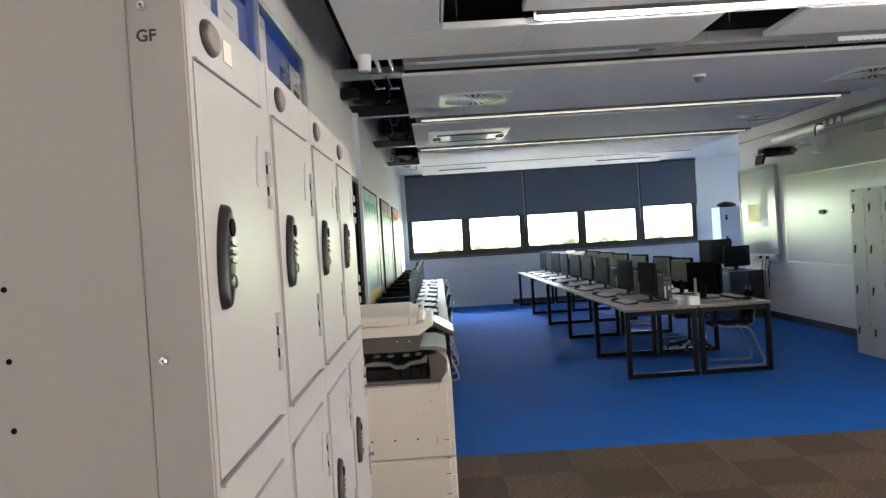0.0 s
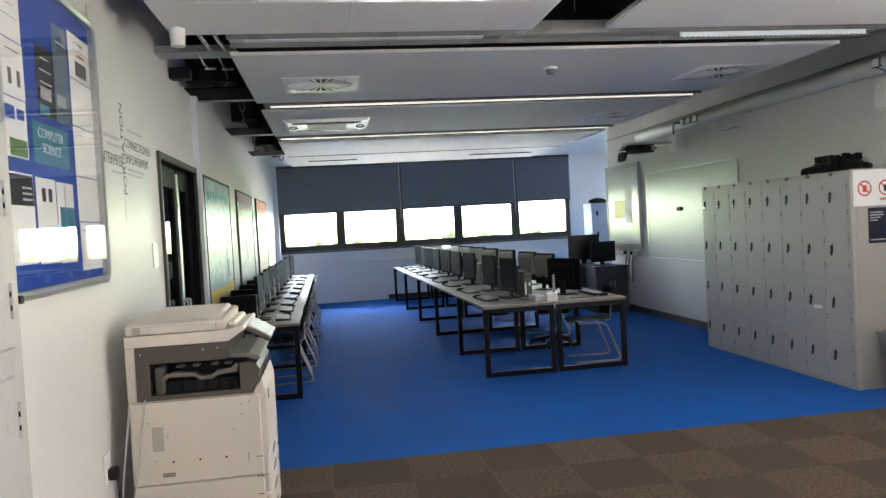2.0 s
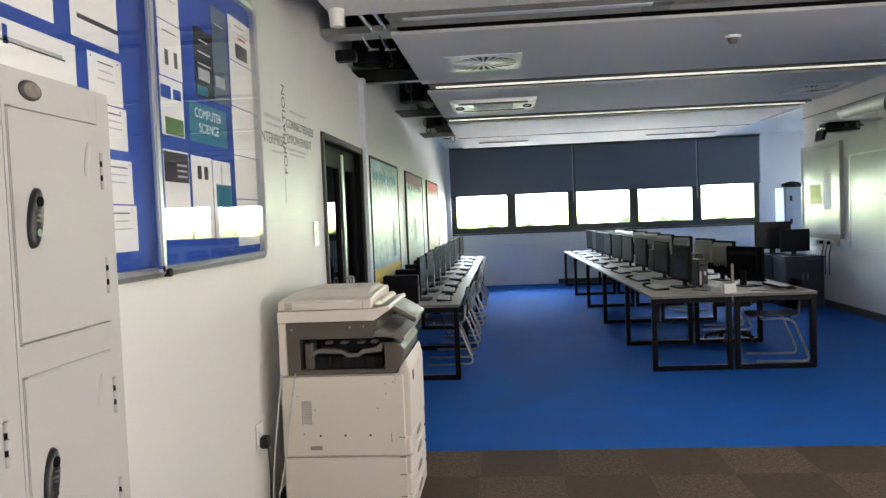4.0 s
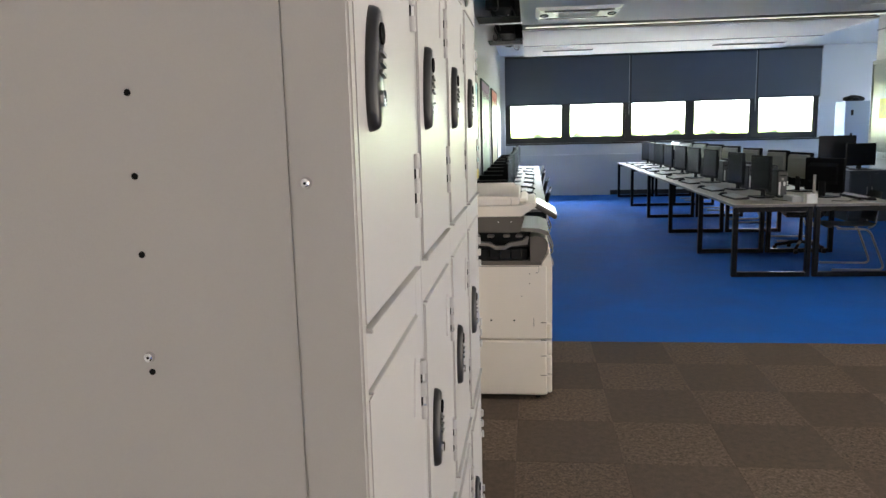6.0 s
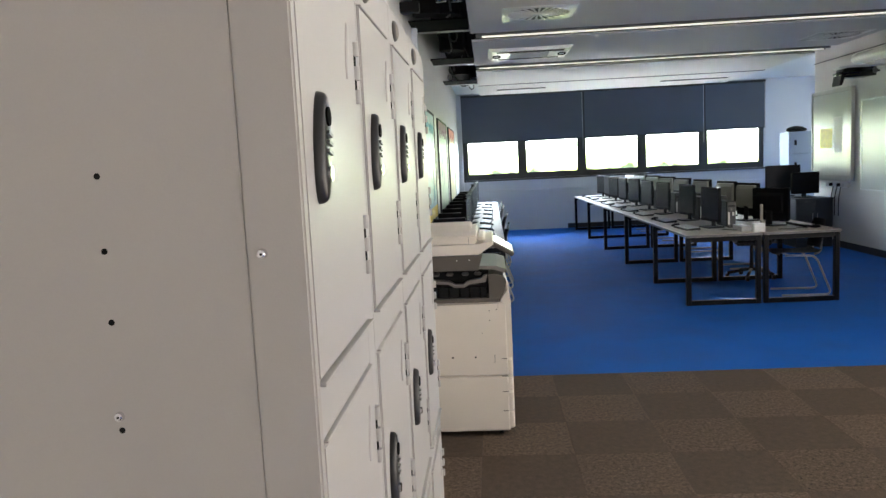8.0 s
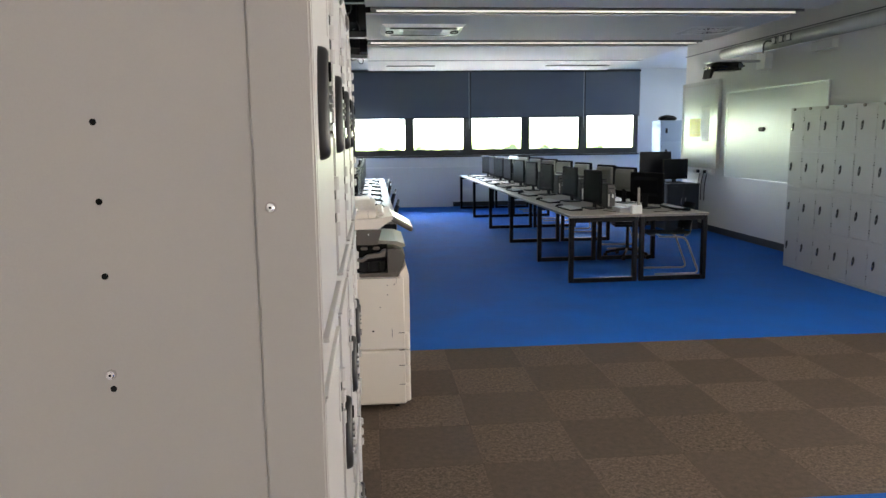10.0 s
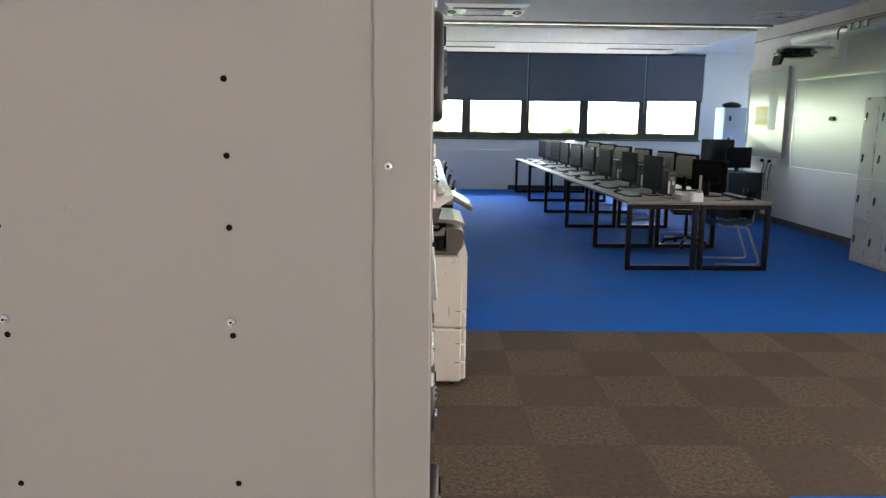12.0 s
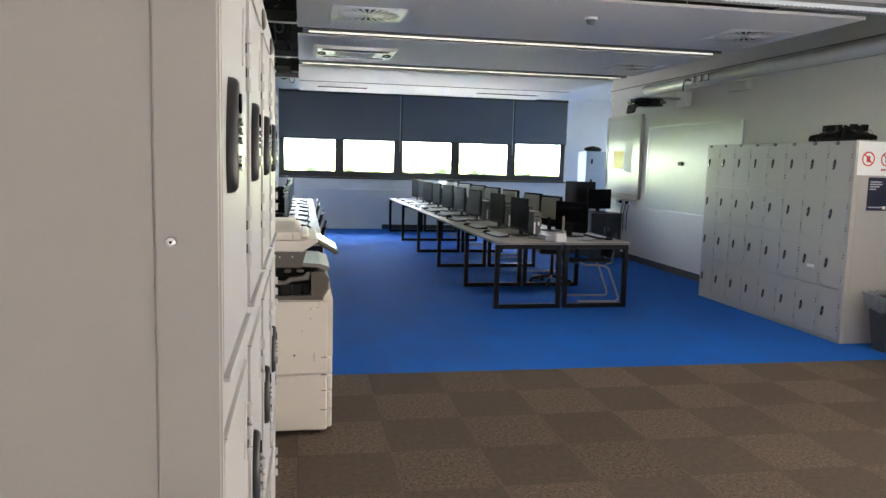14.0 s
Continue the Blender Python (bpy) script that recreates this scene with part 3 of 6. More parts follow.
# cassette fan coil
cs = thing("ceiling_cassette", "white ceiling air conditioning cassette with a grey grille", "air conditioner")
cx0, cx1, cy0, cy1 = 0.72, 1.68, 8.02, 8.78
bm = bmesh.new()
put_prism(bm, [(cx0, RZ), (cx0 + 0.05, RZ - 0.035), (cx1 - 0.05, RZ - 0.035), (cx1, RZ)], 'y', cy0, cy1)
part("panel", bm, M_VENT, cs)
box_part("intake_grille", (cx0 + 0.26, cy0 + 0.2, RZ - 0.045, cx1 - 0.26, cy1 - 0.2, RZ - 0.034), M_FADE, cs)
for q in ((cx0 + 0.10, cy0 + 0.05, cx1 - 0.10, cy0 + 0.14), (cx0 + 0.12, cy1 - 0.13, cx1 - 0.12, cy1 - 0.07)):
    box_part("outlet", (q[0], q[1], RZ - 0.040, q[2], q[3], RZ - 0.034), M_VENTDARK, cs)
for x in (cx0 + 0.10, cx1 - 0.10):
    bm = bmesh.new()
    for a0 in (0.3, 3.4):
        put_tube(bm, [(x + 0.045 * math.cos(a0 + t * 0.3), 8.4 + 0.09 * math.sin(a0 + t * 0.3), RZ - 0.040) for t in range(9)], 0.008, seg=6)
    part("corner_trim", bm, M_VENTDARK, cs)
for (a, b, y) in ((0.85, 1.75, 12.9), (3.7, 4.9, 12.9)):
    sl = thing("slot_diffuser", "white slot diffuser set in the ceiling raft", "air vent", "slot diffusers")
    box_part("frame", (a, y - 0.12, RZ - 0.008, b, y + 0.12, RZ - 0.001), M_WHITE, sl, bevel=0.002)
    for k in range(4):
        box_part("slot", (a + 0.02, y - 0.10 + k * 0.052, RZ - 0.011, b - 0.02, y - 0.07 + k * 0.052, RZ - 0.0085), M_VENTDARK, sl)


def detector(x, y, z):
    d = thing("smoke_detector", "white smoke detector on a ceiling raft", "smoke detector")
    bm = bmesh.new()
    put_cyl(bm, (x, y, z - 0.018), (x, y, z), 0.055, 0.058, seg=24)
    part("base", bm, M_WHITE, d, smooth=False)
    bm = bmesh.new()
    put_cyl(bm, (x, y, z - 0.055), (x, y, z - 0.018), 0.028, 0.046, seg=24)
    part("head", bm, M_SILVER, d)


detector(3.02, 5.62, RZ)
sen = thing("ceiling_sensor", "white cylindrical sensor below the service void", "sensor")
bm = bmesh.new()
put_cyl(bm, (0.34, 4.25, 2.72), (0.34, 4.25, 2.82), 0.040, 0.047, seg=20)
part("body", bm, M_WHITE, sen)
bm = bmesh.new()
put_cyl(bm, (0.34, 4.25, 2.82), (0.34, 4.25, 2.90), 0.022, seg=12)
part("stem", bm, M_WHITE, sen)

# services in the side void
def cable_tray(y, z=2.92):
    t = thing("cable_tray", "galvanised cable tray crossing the service void", "cable tray", "trays in the side void")
    bm = bmesh.new()
    put_box(bm, 0.0, y - 0.10, z, 0.56, y - 0.09, z + 0.05)
    put_box(bm, 0.0, y + 0.09, z, 0.56, y + 0.10, z + 0.05)
    put_box(bm, 0.0, y - 0.09, z, 0.56, y + 0.09, z + 0.006)
    part("tray", bm, M_PIPE, t)


for y in (2.9, 5.34):
    cable_tray(y)
for y in (6.95, 9.5, 12.1):
    st = thing("support_channel", "steel strut channel carrying the services", "bracket", "struts in the side void")
    bm = bmesh.new()
    put_box(bm, 0.0, y - 0.025, 2.862, 0.60, y + 0.025, 2.874)
    put_box(bm, 0.0, y - 0.025, 2.874, 0.60, y - 0.021, 2.892)
    part("channel", bm, M_PIPE, st)
for x in (0.38, 0.48):
    p = thing("conduit_pipe", "shiny steel conduit running along the void", "pipe", "conduits in the side void")
    bm = bmesh.new()
    put_tube(bm, bend([(x, 1.0, 3.00), (x, 4.7, 2.93), (x, 5.45, 2.95), (x, 5.9, 3.2)], 0.1), 0.019, seg=10)
    part("pipe", bm, M_CHROME, p, smooth=True)
for (y0, y1, r, x, z) in ((5.6, 7.0, 0.14, 0.24, 3.12), (7.2, 9.6, 0.15, 0.30, 3.12), (9.9, 13.5, 0.13, 0.28, 3.10)):
    d = thing("air_duct", "black insulated flexible duct in the void", "duct", "ducts in the side void")
    bm = bmesh.new()
    n = int((y1 - y0) / 0.06)
    rings = []
    for i in range(n + 1):
        rr = r * (1.0 if i % 2 else 0.93)
        rings.append([bm.verts.new((x + rr * math.cos(a), y0 + (y1 - y0) * i / n, z + rr * math.sin(a))) for a in (2 * math.pi * k / 16 for k in range(16))])
    for a, b in zip(rings, rings[1:]):
        for k in range(16):
            bm.faces.new((a[k], a[(k + 1) % 16], b[(k + 1) % 16], b[k]))
    part("sleeve", bm, M_DUCT, d, smooth=True)
rng = random.Random(5)
for i in range(7):
    c = thing("hanging_cable", "black cable looping out of the service void", "cable", "cables in the side void")
    y = 5.7 + i * 1.15 + rng.uniform(-0.2, 0.2)
    x = rng.uniform(0.1, 0.45)
    bm = bmesh.new()
    sag = rng.uniform(0.10, 0.22)
    put_tube(bm, [(x + 0.05 * math.sin(t * 0.6), y + t * 0.08, 3.05 - sag * math.sin(math.pi * t / 9)) for t in range(10)], 0.008, seg=6)
    part("lead", bm, M_CABLE, c, smooth=True)
for (x, y) in ((0.30, 5.30), (0.42, 5.33)):
    e = thing("pipe_bracket", "small steel pipe clip below the tray", "bracket", "clips in the side void")
    bm = bmesh.new()
    put_tube(bm, bend([(x, y, 2.915), (x + 0.02, y + 0.06, 2.86), (x + 0.05, y + 0.10, 2.84)], 0.03), 0.008, seg=6)
    put_box(bm, x + 0.02, y + 0.09, 2.832, x + 0.10, y + 0.115, 2.842)
    part("clip", bm, M_CHROME, e)
for (x, y, w) in ((0.20, 6.05, 0.13), (0.36, 6.10, 0.12), (0.30, 8.2, 0.14), (0.32, 10.6, 0.12)):
    e = thing("duct_collar", "dark metal duct collar in the void", "duct", "collars in the side void")
    bm = bmesh.new()
    put_cyl(bm, (x, y, 2.86), (x, y, TOP), w, w * 0.95, seg=24)
    part("collar", bm, M_DUCT, e, smooth=False)
for (y0, y1) in ((6.35, 6.95), (8.9, 9.5), (11.5, 12.1)):
    e = thing("void_closer", "black board with a pale edge closing the void", "panel", "boards in the side void")
    box_part("board", (0.0, y0, 2.872, 0.54, y1 - 0.021, 2.882), M_HOLE, e)
bx = thing("junction_box", "black junction box fixed in the service void", "junction box")
box_part("case", (0.0, 5.70, 2.83, 0.16, 5.80, 2.92), M_BLACK, bx, bevel=0.01)
tagged(structure("conduit_boxing", [(0.0, 6.60, 2.2, 0.05, 6.72, 2.86), (0.0, 6.605, 0.10, 0.045, 6.72, 2.2)], M_WALL_END), "painted vertical boxing beside the door", "trim")
structure("corner_trim", [(0.0, 16.22, 0.1, 0.10, 16.38, 3.05)], M_WALL_END, "pale boxed pipe in the room corner", "trim")


# ---- lockers ----
def ellipse_plate(bm, cx, cy, cz, ry, rz, x0, x1, seg=20):
    """A domed oval plate that faces +x."""
    rings = []
    for f, k in ((0.0, 1.0), (0.45, 0.97), (0.8, 0.88), (1.0, 0.72)):
        rings.append([bm.verts.new((cx + x0 + (x1 - x0) * f, cy + ry * k * math.cos(a), cz + (rz - ry * (1 - k)) * math.sin(a))) for a in (2 * math.pi * i / seg for i in range(seg))])
    for a, b in zip(rings, rings[1:]):
        for k in range(seg):
            bm.faces.new((a[k], a[(k + 1) % seg], b[(k + 1) % seg], b[k]))
    bm.faces.new(rings[-1])
    bm.faces.new(rings[0][::-1])


def door_meshes(w, h, mat):
    """Shared meshes of one locker door that faces +x: sheet, hinge, lock, keyhole, disc, grip marks."""
    out = {}
    bm = bmesh.new()
    put_box(bm, -0.016, 0, 0, 0.003, w, h, bevel=0.0016, seg=2)
    out["door"] = mesh_of("door", bm, mat)
    bm = bmesh.new()
    for k in range(3):
        put_cyl(bm, (0.0035, w + 0.002, k * 0.0265), (0.0035, w + 0.002, k * 0.0265 + 0.0155), 0.0052, seg=12)
    out["hinge"] = mesh_of("hinge", bm, mat)
    # A black strip paints in the shade between the knuckles.
    bm = bmesh.new()
    put_box(bm, -0.004, w - 0.0025, 0.001, 0.0040, w + 0.0055, 0.067)
    out["hinge_slot"] = mesh_of("hinge_slot", bm, M_HOLE)
    bm = bmesh.new()
    ellipse_plate(bm, 0, 0, 0, 0.0175, 0.050, 0, 0.009, seg=32)
    out["lock"] = mesh_of("lock", bm, M_LOCK, True)
    bm = bmesh.new()
    put_cyl(bm, (0.008, 0, -0.024), (0.0125, 0, -0.024), 0.0065, seg=14)
    out["key_barrel"] = mesh_of("key_barrel", bm, M_CHROME)
    bm = bmesh.new()
    for k in range(3):
        put_box(bm, 0.008, -0.007, -0.006 + k * 0.008, 0.0118, 0.009, -0.003 + k * 0.008)
    out["grip_rib"] = mesh_of("grip_rib", bm, M_SILVER)
    bm = bmesh.new()
    put_cyl(bm, (0.008, 0, 0.027), (0.0108, 0, 0.027), 0.0085, seg=14)
    out["finger_hole"] = mesh_of("finger_hole", bm, M_HOLE)
    bm = bmesh.new()
    ellipse_plate(bm, 0, 0, 0, 0.008, 0.032, 0.002, 0.0048, seg=20)
    bmesh.ops.rotate(bm, verts=bm.verts, cent=(0, 0, 0), matrix=Matrix.Rotation(radians(-14), 3, 'X'))
    out["vent_press"] = mesh_of("vent_press", bm, mat, True)
    bm = bmesh.new()
    ellipse_plate(bm, 0, 0, 0, 0.029, 0.0170, 0, 0.0055, seg=24)
    out["number_disc"] = mesh_of("number_disc", bm, M_RIM, True)
    bm = bmesh.new()
    ellipse_plate(bm, 0, 0, 0, 0.0225, 0.0125, 0.0046, 0.0062, seg=24)
    out["number_face"] = mesh_of("number_face", bm, M_DISC)
    return out


def add(name, me, parent, m):
    ob = new(name, me)
    ob.parent = parent
    ob.matrix_basis = m
    return ob


TIERS = ((1.402, 1.778), (0.977, 1.353), (0.552, 0.928), (0.127, 0.503))
PITCH = 0.3115
TILT = Matrix.Rotation(radians(-11), 4, 'X')     # the lock plates lean


def locker(label, group, pitch, depth, mat, mat_door, at, height=1.838, gap=0.0047, side_gap=0.0012, stile=0.044, tiers=TIERS, lock_at=0.53):
    """One column of four compartments. Local: y along the row, front face at x = 0, back at -depth."""
    lk = thing("locker", label, "locker", group, at)
    bm = bmesh.new()
    put_box(bm, -depth, 0.0005, 0.0, -0.018, pitch - 0.0005, height)
    put_box(bm, -0.018, 0.0005, 0, 0, 0.008, height)
    put_box(bm, -0.018, pitch - stile, 0, 0, pitch - 0.0005, height, bevel=0.0008)
    edges = [height] + [z for t in tiers for z in (t[1], t[0])] + [0.0]
    for a, b in zip(edges[0::2], edges[1::2]):
        put_box(bm, -0.018, 0.008, b, 0, pitch - stile, a)
        if a < height:
            put_box(bm, -0.004, 0.008, a, 0.0080, pitch - stile, a + 0.0035, bevel=0.0008)
        if b > 0:
            put_box(bm, -0.004, 0.016, b - 0.0028, 0.0048, pitch - stile - 0.008, b - 0.0002, bevel=0.0008)
    part("body", bm, mat, lk)
    w = pitch - stile - 0.008 - side_gap
    dm = door_meshes(w, tiers[0][1] - tiers[0][0] - gap - 0.0035, mat_door)
    for z0, z1 in tiers:
        d = add("door", dm["door"], lk, Matrix.Translation((0, 0.008 + side_gap / 2, z0 + gap)))
        h = z1 - z0
        for zh in (h * 0.14, h * 0.66):
            add("hinge", dm["hinge"], d, Matrix.Translation((0, 0, zh)))
            add("hinge_slot", dm["hinge_slot"], d, Matrix.Translation((0, 0, zh)))
        add("lock", dm["lock"], d, Matrix.Translation((0.003, 0.049, h * lock_at - 0.004)) @ TILT)
        add("key_barrel", dm["key_barrel"], d, Matrix.Translation((0.003, 0.049, h * lock_at - 0.004)) @ TILT)
        add("grip_rib", dm["grip_rib"], d, Matrix.Translation((0.003, 0.049, h * lock_at - 0.004)) @ TILT)
        add("finger_hole", dm["finger_hole"], d, Matrix.Translation((0.003, 0.049, h * lock_at - 0.004)) @ TILT)
        add("vent_press", dm["vent_press"], d, Matrix.Translation((0, w - 0.045, h - 0.075)))
    add("number_disc", dm["number_disc"], lk, Matrix.Translation((0, 0.072, (height + tiers[0][1]) / 2)))
    add("number_face", dm["number_face"], lk, Matrix.Translation((0, 0.072, (height + tiers[0][1]) / 2)))
    return lk


FACE = 0.532
west = locker("pale warm-grey steel four-door locker beside the wall", "lockers on the west wall", PITCH, 0.455, M_LOCKER_LIT, M_LOCKER_LIT, pose(FACE, 0, 0))
for i in range(1, 4):
    copy_thing(west, pose(FACE, i * PITCH, 0))
# outer side sheet of the near locker, in the enamel copy darkened for shade
side = thing("locker_side_panel", "pale grey steel locker side sheet with screw holes", "locker panel")
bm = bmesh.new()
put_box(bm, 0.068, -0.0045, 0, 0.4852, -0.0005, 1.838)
part("sheet", bm, M_LOCKER_SHADED, side)
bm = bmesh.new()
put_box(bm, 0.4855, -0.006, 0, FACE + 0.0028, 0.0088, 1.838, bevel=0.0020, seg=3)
part("front_post", bm, M_LOCKER_SHADED, side, smooth=False)
hole = bmesh.new()
put_cyl(hole, (0, -0.0050, 0), (0, -0.0035, 0), 0.0026, seg=14)
hole_me = mesh_of("screw_hole", hole, M_HOLE)
for z in (1.586, 1.525, 1.466, 1.374, 1.240):
    for x in (0.1795, 0.3675):
        add("screw_hole", hole_me, side, Matrix.Translation((x, 0, z)))
for z in (1.16, 1.1, 1.04, 0.95, 0.74, 0.68, 0.62, 0.53):
    for x in (0.1795, 0.3675):
        add("screw_hole", hole_me, side, Matrix.Translation((x, 0, z)))
sc = bmesh.new()
put_cyl(sc, (0, -0.0075, 0), (0, -0.004, 0), 0.0034, 0.0044, seg=18)
put_cyl(sc, (0, -0.0082, 0), (0, -0.0075, 0), 0.0022, 0.0030, seg=14)
sc_me = mesh_of("screw", sc, M_CHROME)
sk = bmesh.new()
put_cyl(sk, (0, -0.0085, 0), (0, -0.0081, 0), 0.0012, seg=6)
sk_me = mesh_of("socket", sk, M_HOLE)
for (x, z) in ((0.1785, 1.3875), (0.3665, 1.386), (0.076, 1.526), (0.071, 1.226), (0.4985, 1.518), (0.4955, 1.221), (0.500, 1.8165), (0.4985, 0.92), (0.4985, 0.62), (0.1785, 0.96), (0.3665, 0.96)):
    dy = -0.002 if x > 0.48 else 0.0
    q = add("screw", sc_me, side, Matrix.Translation((x, dy, z)))
    add("socket", sk_me, q, Matrix())
lettering("handwriting", "GF", 0.014, Matrix.Translation((0.4935, -0.0063, 1.787)) @ ON_SOUTH, M_INK_DARK, side, 0.0003, "black marker letters", 0.0004)
box_part("scuff", (0.2335, -0.0050, 1.478, 0.2355, -0.0044, 1.484), M_HINGE, side, "small grey scuff")
box_part("paper_label", (FACE + 0.0005, 0.116, 1.797, FACE + 0.0012, 0.146, 1.820), M_PRN, side, "blank white sticker")

EP = 0.3115
TIERS_EAST = tuple((1.4125 - 0.461 * k, 1.8225 - 0.461 * k) for k in range(4))
EFACE = 5.475
east = locker("grey steel four-door locker in a bank of eight", "lockers on the east wall", EP, 0.46, M_LOCKER_GREY, M_LOCKER_GREY, pose(EFACE, 5.345 + EP, 0, 0, 0, 180), height=1.860, gap=0.0085, side_gap=0.006, stile=0.036, tiers=TIERS_EAST, lock_at=0.555)
for i in range(2, 9):
    copy_thing(east, pose(EFACE, 5.345 + EP * i, 0, 0, 0, 180))
eside = thing("locker_end_panel", "pale grey locker end panel with posters", "locker panel")
box_part("sheet", (EFACE + 0.052, 5.340, 0, EFACE + 0.47, 5.3445, 1.860), M_LOCKER_SHADED, eside)
box_part("front_post", (EFACE, 5.339, 0, EFACE + 0.049, 5.3445, 1.860), M_LOCKER_SHADED, eside, bevel=0.0015)
box_part("top_cap", (EFACE, 5.338, 1.8605, EFACE + 0.47, 5.345, 1.866), M_LOCKER_GREY, eside)
for z in (0.3, 0.9, 1.5):
    q = add("screw", sc_me, eside, Matrix.Translation((EFACE + 0.025, 5.343, z)))

lb = thing("paper_label", "small white paper label stuck on a locker door", "label")
box_part("sticker", (EFACE - 0.0048, 5.754, 0.650, EFACE - 0.0032, 5.867, 0.680), M_PAPER, lb)

# notices on the end panel
def notice(name, label, b, mat):
    ob = thing(name, label, "sign")
    box_part("sheet", b, mat, ob)
    return ob


sg = notice("safety_sign", "white laminated safety sign with two red circle symbols", (5.50, 5.335, 1.552, 5.93, 5.3385, 1.855), M_PAPER)
for cx in (5.605, 5.80):
    bm = bmesh.new()
    n = 32
    o = [[bm.verts.new((cx + r * math.cos(2 * math.pi * k / n), y, 1.70 + r * math.sin(2 * math.pi * k / n))) for k in range(n)] for r, y in ((0.066, 5.3345), (0.053, 5.3345))]
    for k in range(n):
        bm.faces.new((o[0][k], o[0][(k + 1) % n], o[1][(k + 1) % n], o[1][k]))
    put_box(bm, -0.056, -0.0003, -0.006, 0.056, 0.0003, 0.006, m=Matrix.Translation((cx, 5.3342, 1.70)) @ Matrix.Rotation(radians(45), 4, 'Y'))
    part("symbol_ring", bm, M_RED, sg, "red prohibition ring")
    box_part("pictogram", (cx - 0.018, 5.3338, 1.67, cx + 0.018, 5.3344, 1.725), M_INK_DARK if cx > 5.7 else M_RED, sg)
for k in range(6):
    box_part("caption_bar", (5.745 + k * 0.024, 5.334, 1.595, 5.762 + k * 0.024, 5.3346, 1.615), M_INK if k % 2 else M_RED, sg)
np_ = notice("navy_poster", "small dark navy poster with pale text", (5.630, 5.335, 1.235, 5.838, 5.3388, 1.535), M_NAVY)
for k, (w, z) in enumerate(((0.12, 1.49), (0.13, 1.468), (0.10, 1.446), (0.07, 1.424), (0.15, 1.26))):
    box_part("text_bar", (5.645, 5.3343, z, 5.645 + w, 5.3349, z + 0.010), M_FADE, np_)
box_part("badge", (5.795, 5.3343, 1.25, 5.825, 5.3349, 1.275), M_PAPER, np_)

# boots on the lockers
def boot(x, y, ang, tilt=0, z=1.8605):
    b = thing("work_boot", "worn black leather work boot standing on the lockers", "boot", "boots on the lockers", pose(x, y, z, tilt, 0, ang))
    bm = bmesh.new()
    # foot, from heel to toe
    rings = []
    for (x0, w, h) in ((-0.125, 0.020, 0.07), (-0.11, 0.036, 0.085), (-0.06, 0.040, 0.085), (0.0, 0.040, 0.078), (0.05, 0.044, 0.060), (0.10, 0.048, 0.052), (0.145, 0.040, 0.042), (0.165, 0.018, 0.024)):
        rings.append([bm.verts.new((x0, w * math.cos(a) * (1.0 if math.sin(a) < 0.2 else 0.9), 0.026 + max(0.0, h * (0.45 + 0.55 * math.sin(a))))) for a in (2 * math.pi * k / 14 for k in range(14))])
    for a, c in zip(rings, rings[1:]):
        for k in range(14):
            bm.faces.new((a[k], a[(k + 1) % 14], c[(k + 1) % 14], c[k]))
    bm.faces.new(rings[0])
    bm.faces.new(rings[-1])
    part("upper", bm, M_LEATHER, b, smooth=True)
    # open slumped shaft
    bm = bmesh.new()
    rings = []
    for (z0, cx, rx, ry) in ((0.06, -0.06, 0.058, 0.040), (0.10, -0.062, 0.052, 0.040), (0.132, -0.056, 0.055, 0.043), (0.150, -0.058, 0.062, 0.040), (0.146, -0.058, 0.054, 0.032), (0.09, -0.06, 0.044, 0.030)):
        rings.append([bm.verts.new((cx + rx * math.cos(a), ry * math.sin(a), z0 + (0.014 * math.cos(2 * a) + 0.008 * math.sin(3 * a) if z0 > 0.13 else 0))) for a in (2 * math.pi * k / 14 for k in range(14))])
    for a, c in zip(rings, rings[1:]):
        for k in range(14):
            bm.faces.new((a[k], a[(k + 1) % 14], c[(k + 1) % 14], c[k]))
    bm.faces.new(rings[-1])
    part("shaft", bm, M_LEATHER, b, smooth=True)
    bm = bmesh.new()
    put_prism(bm, [(-0.03, -0.024), (0.014, -0.030), (0.014, 0.030), (-0.03, 0.024)], 'z', 0.11, 0.168)
    part("tongue", bm, M_LEATHER, b)
    bm = bmesh.new()
    put_prism(bm, [(-0.125, -0.034), (0.06, -0.048), (0.145, -0.036), (0.172, 0), (0.145, 0.036), (0.06, 0.048), (-0.125, 0.034)], 'z', 0.012, 0.028)
    for k in range(9):
        if k not in (3, 4):
            put_box(bm, -0.12 + k * 0.031, -0.040, 0, -0.10 + k * 0.031, 0.040, 0.013)
    part("sole", bm, M_BLACK, b)
    bm = bmesh.new()
    for k in range(4):
        put_tube(bm, [(0.0 + k * 0.022, -0.027, 0.108 - k * 0.012), (0.008 + k * 0.022, 0.0, 0.114 - k * 0.012), (0.0 + k * 0.022, 0.027, 0.108 - k * 0.012)], 0.004, seg=5)
    put_tube(bm, [(0.0, 0.02, 0.11), (0.02, 0.05, 0.12), (0.04, 0.06, 0.09), (0.03, 0.055, 0.05)], 0.003, seg=5)
    part("laces", bm, M_CABLE, b)


for (x, y, a) in ((5.71, 5.68, -85), (5.84, 5.70, -95), (5.69, 5.87, 172), (5.70, 5.97, 188), (5.71, 6.07, 176)):
    boot(x, y, a)

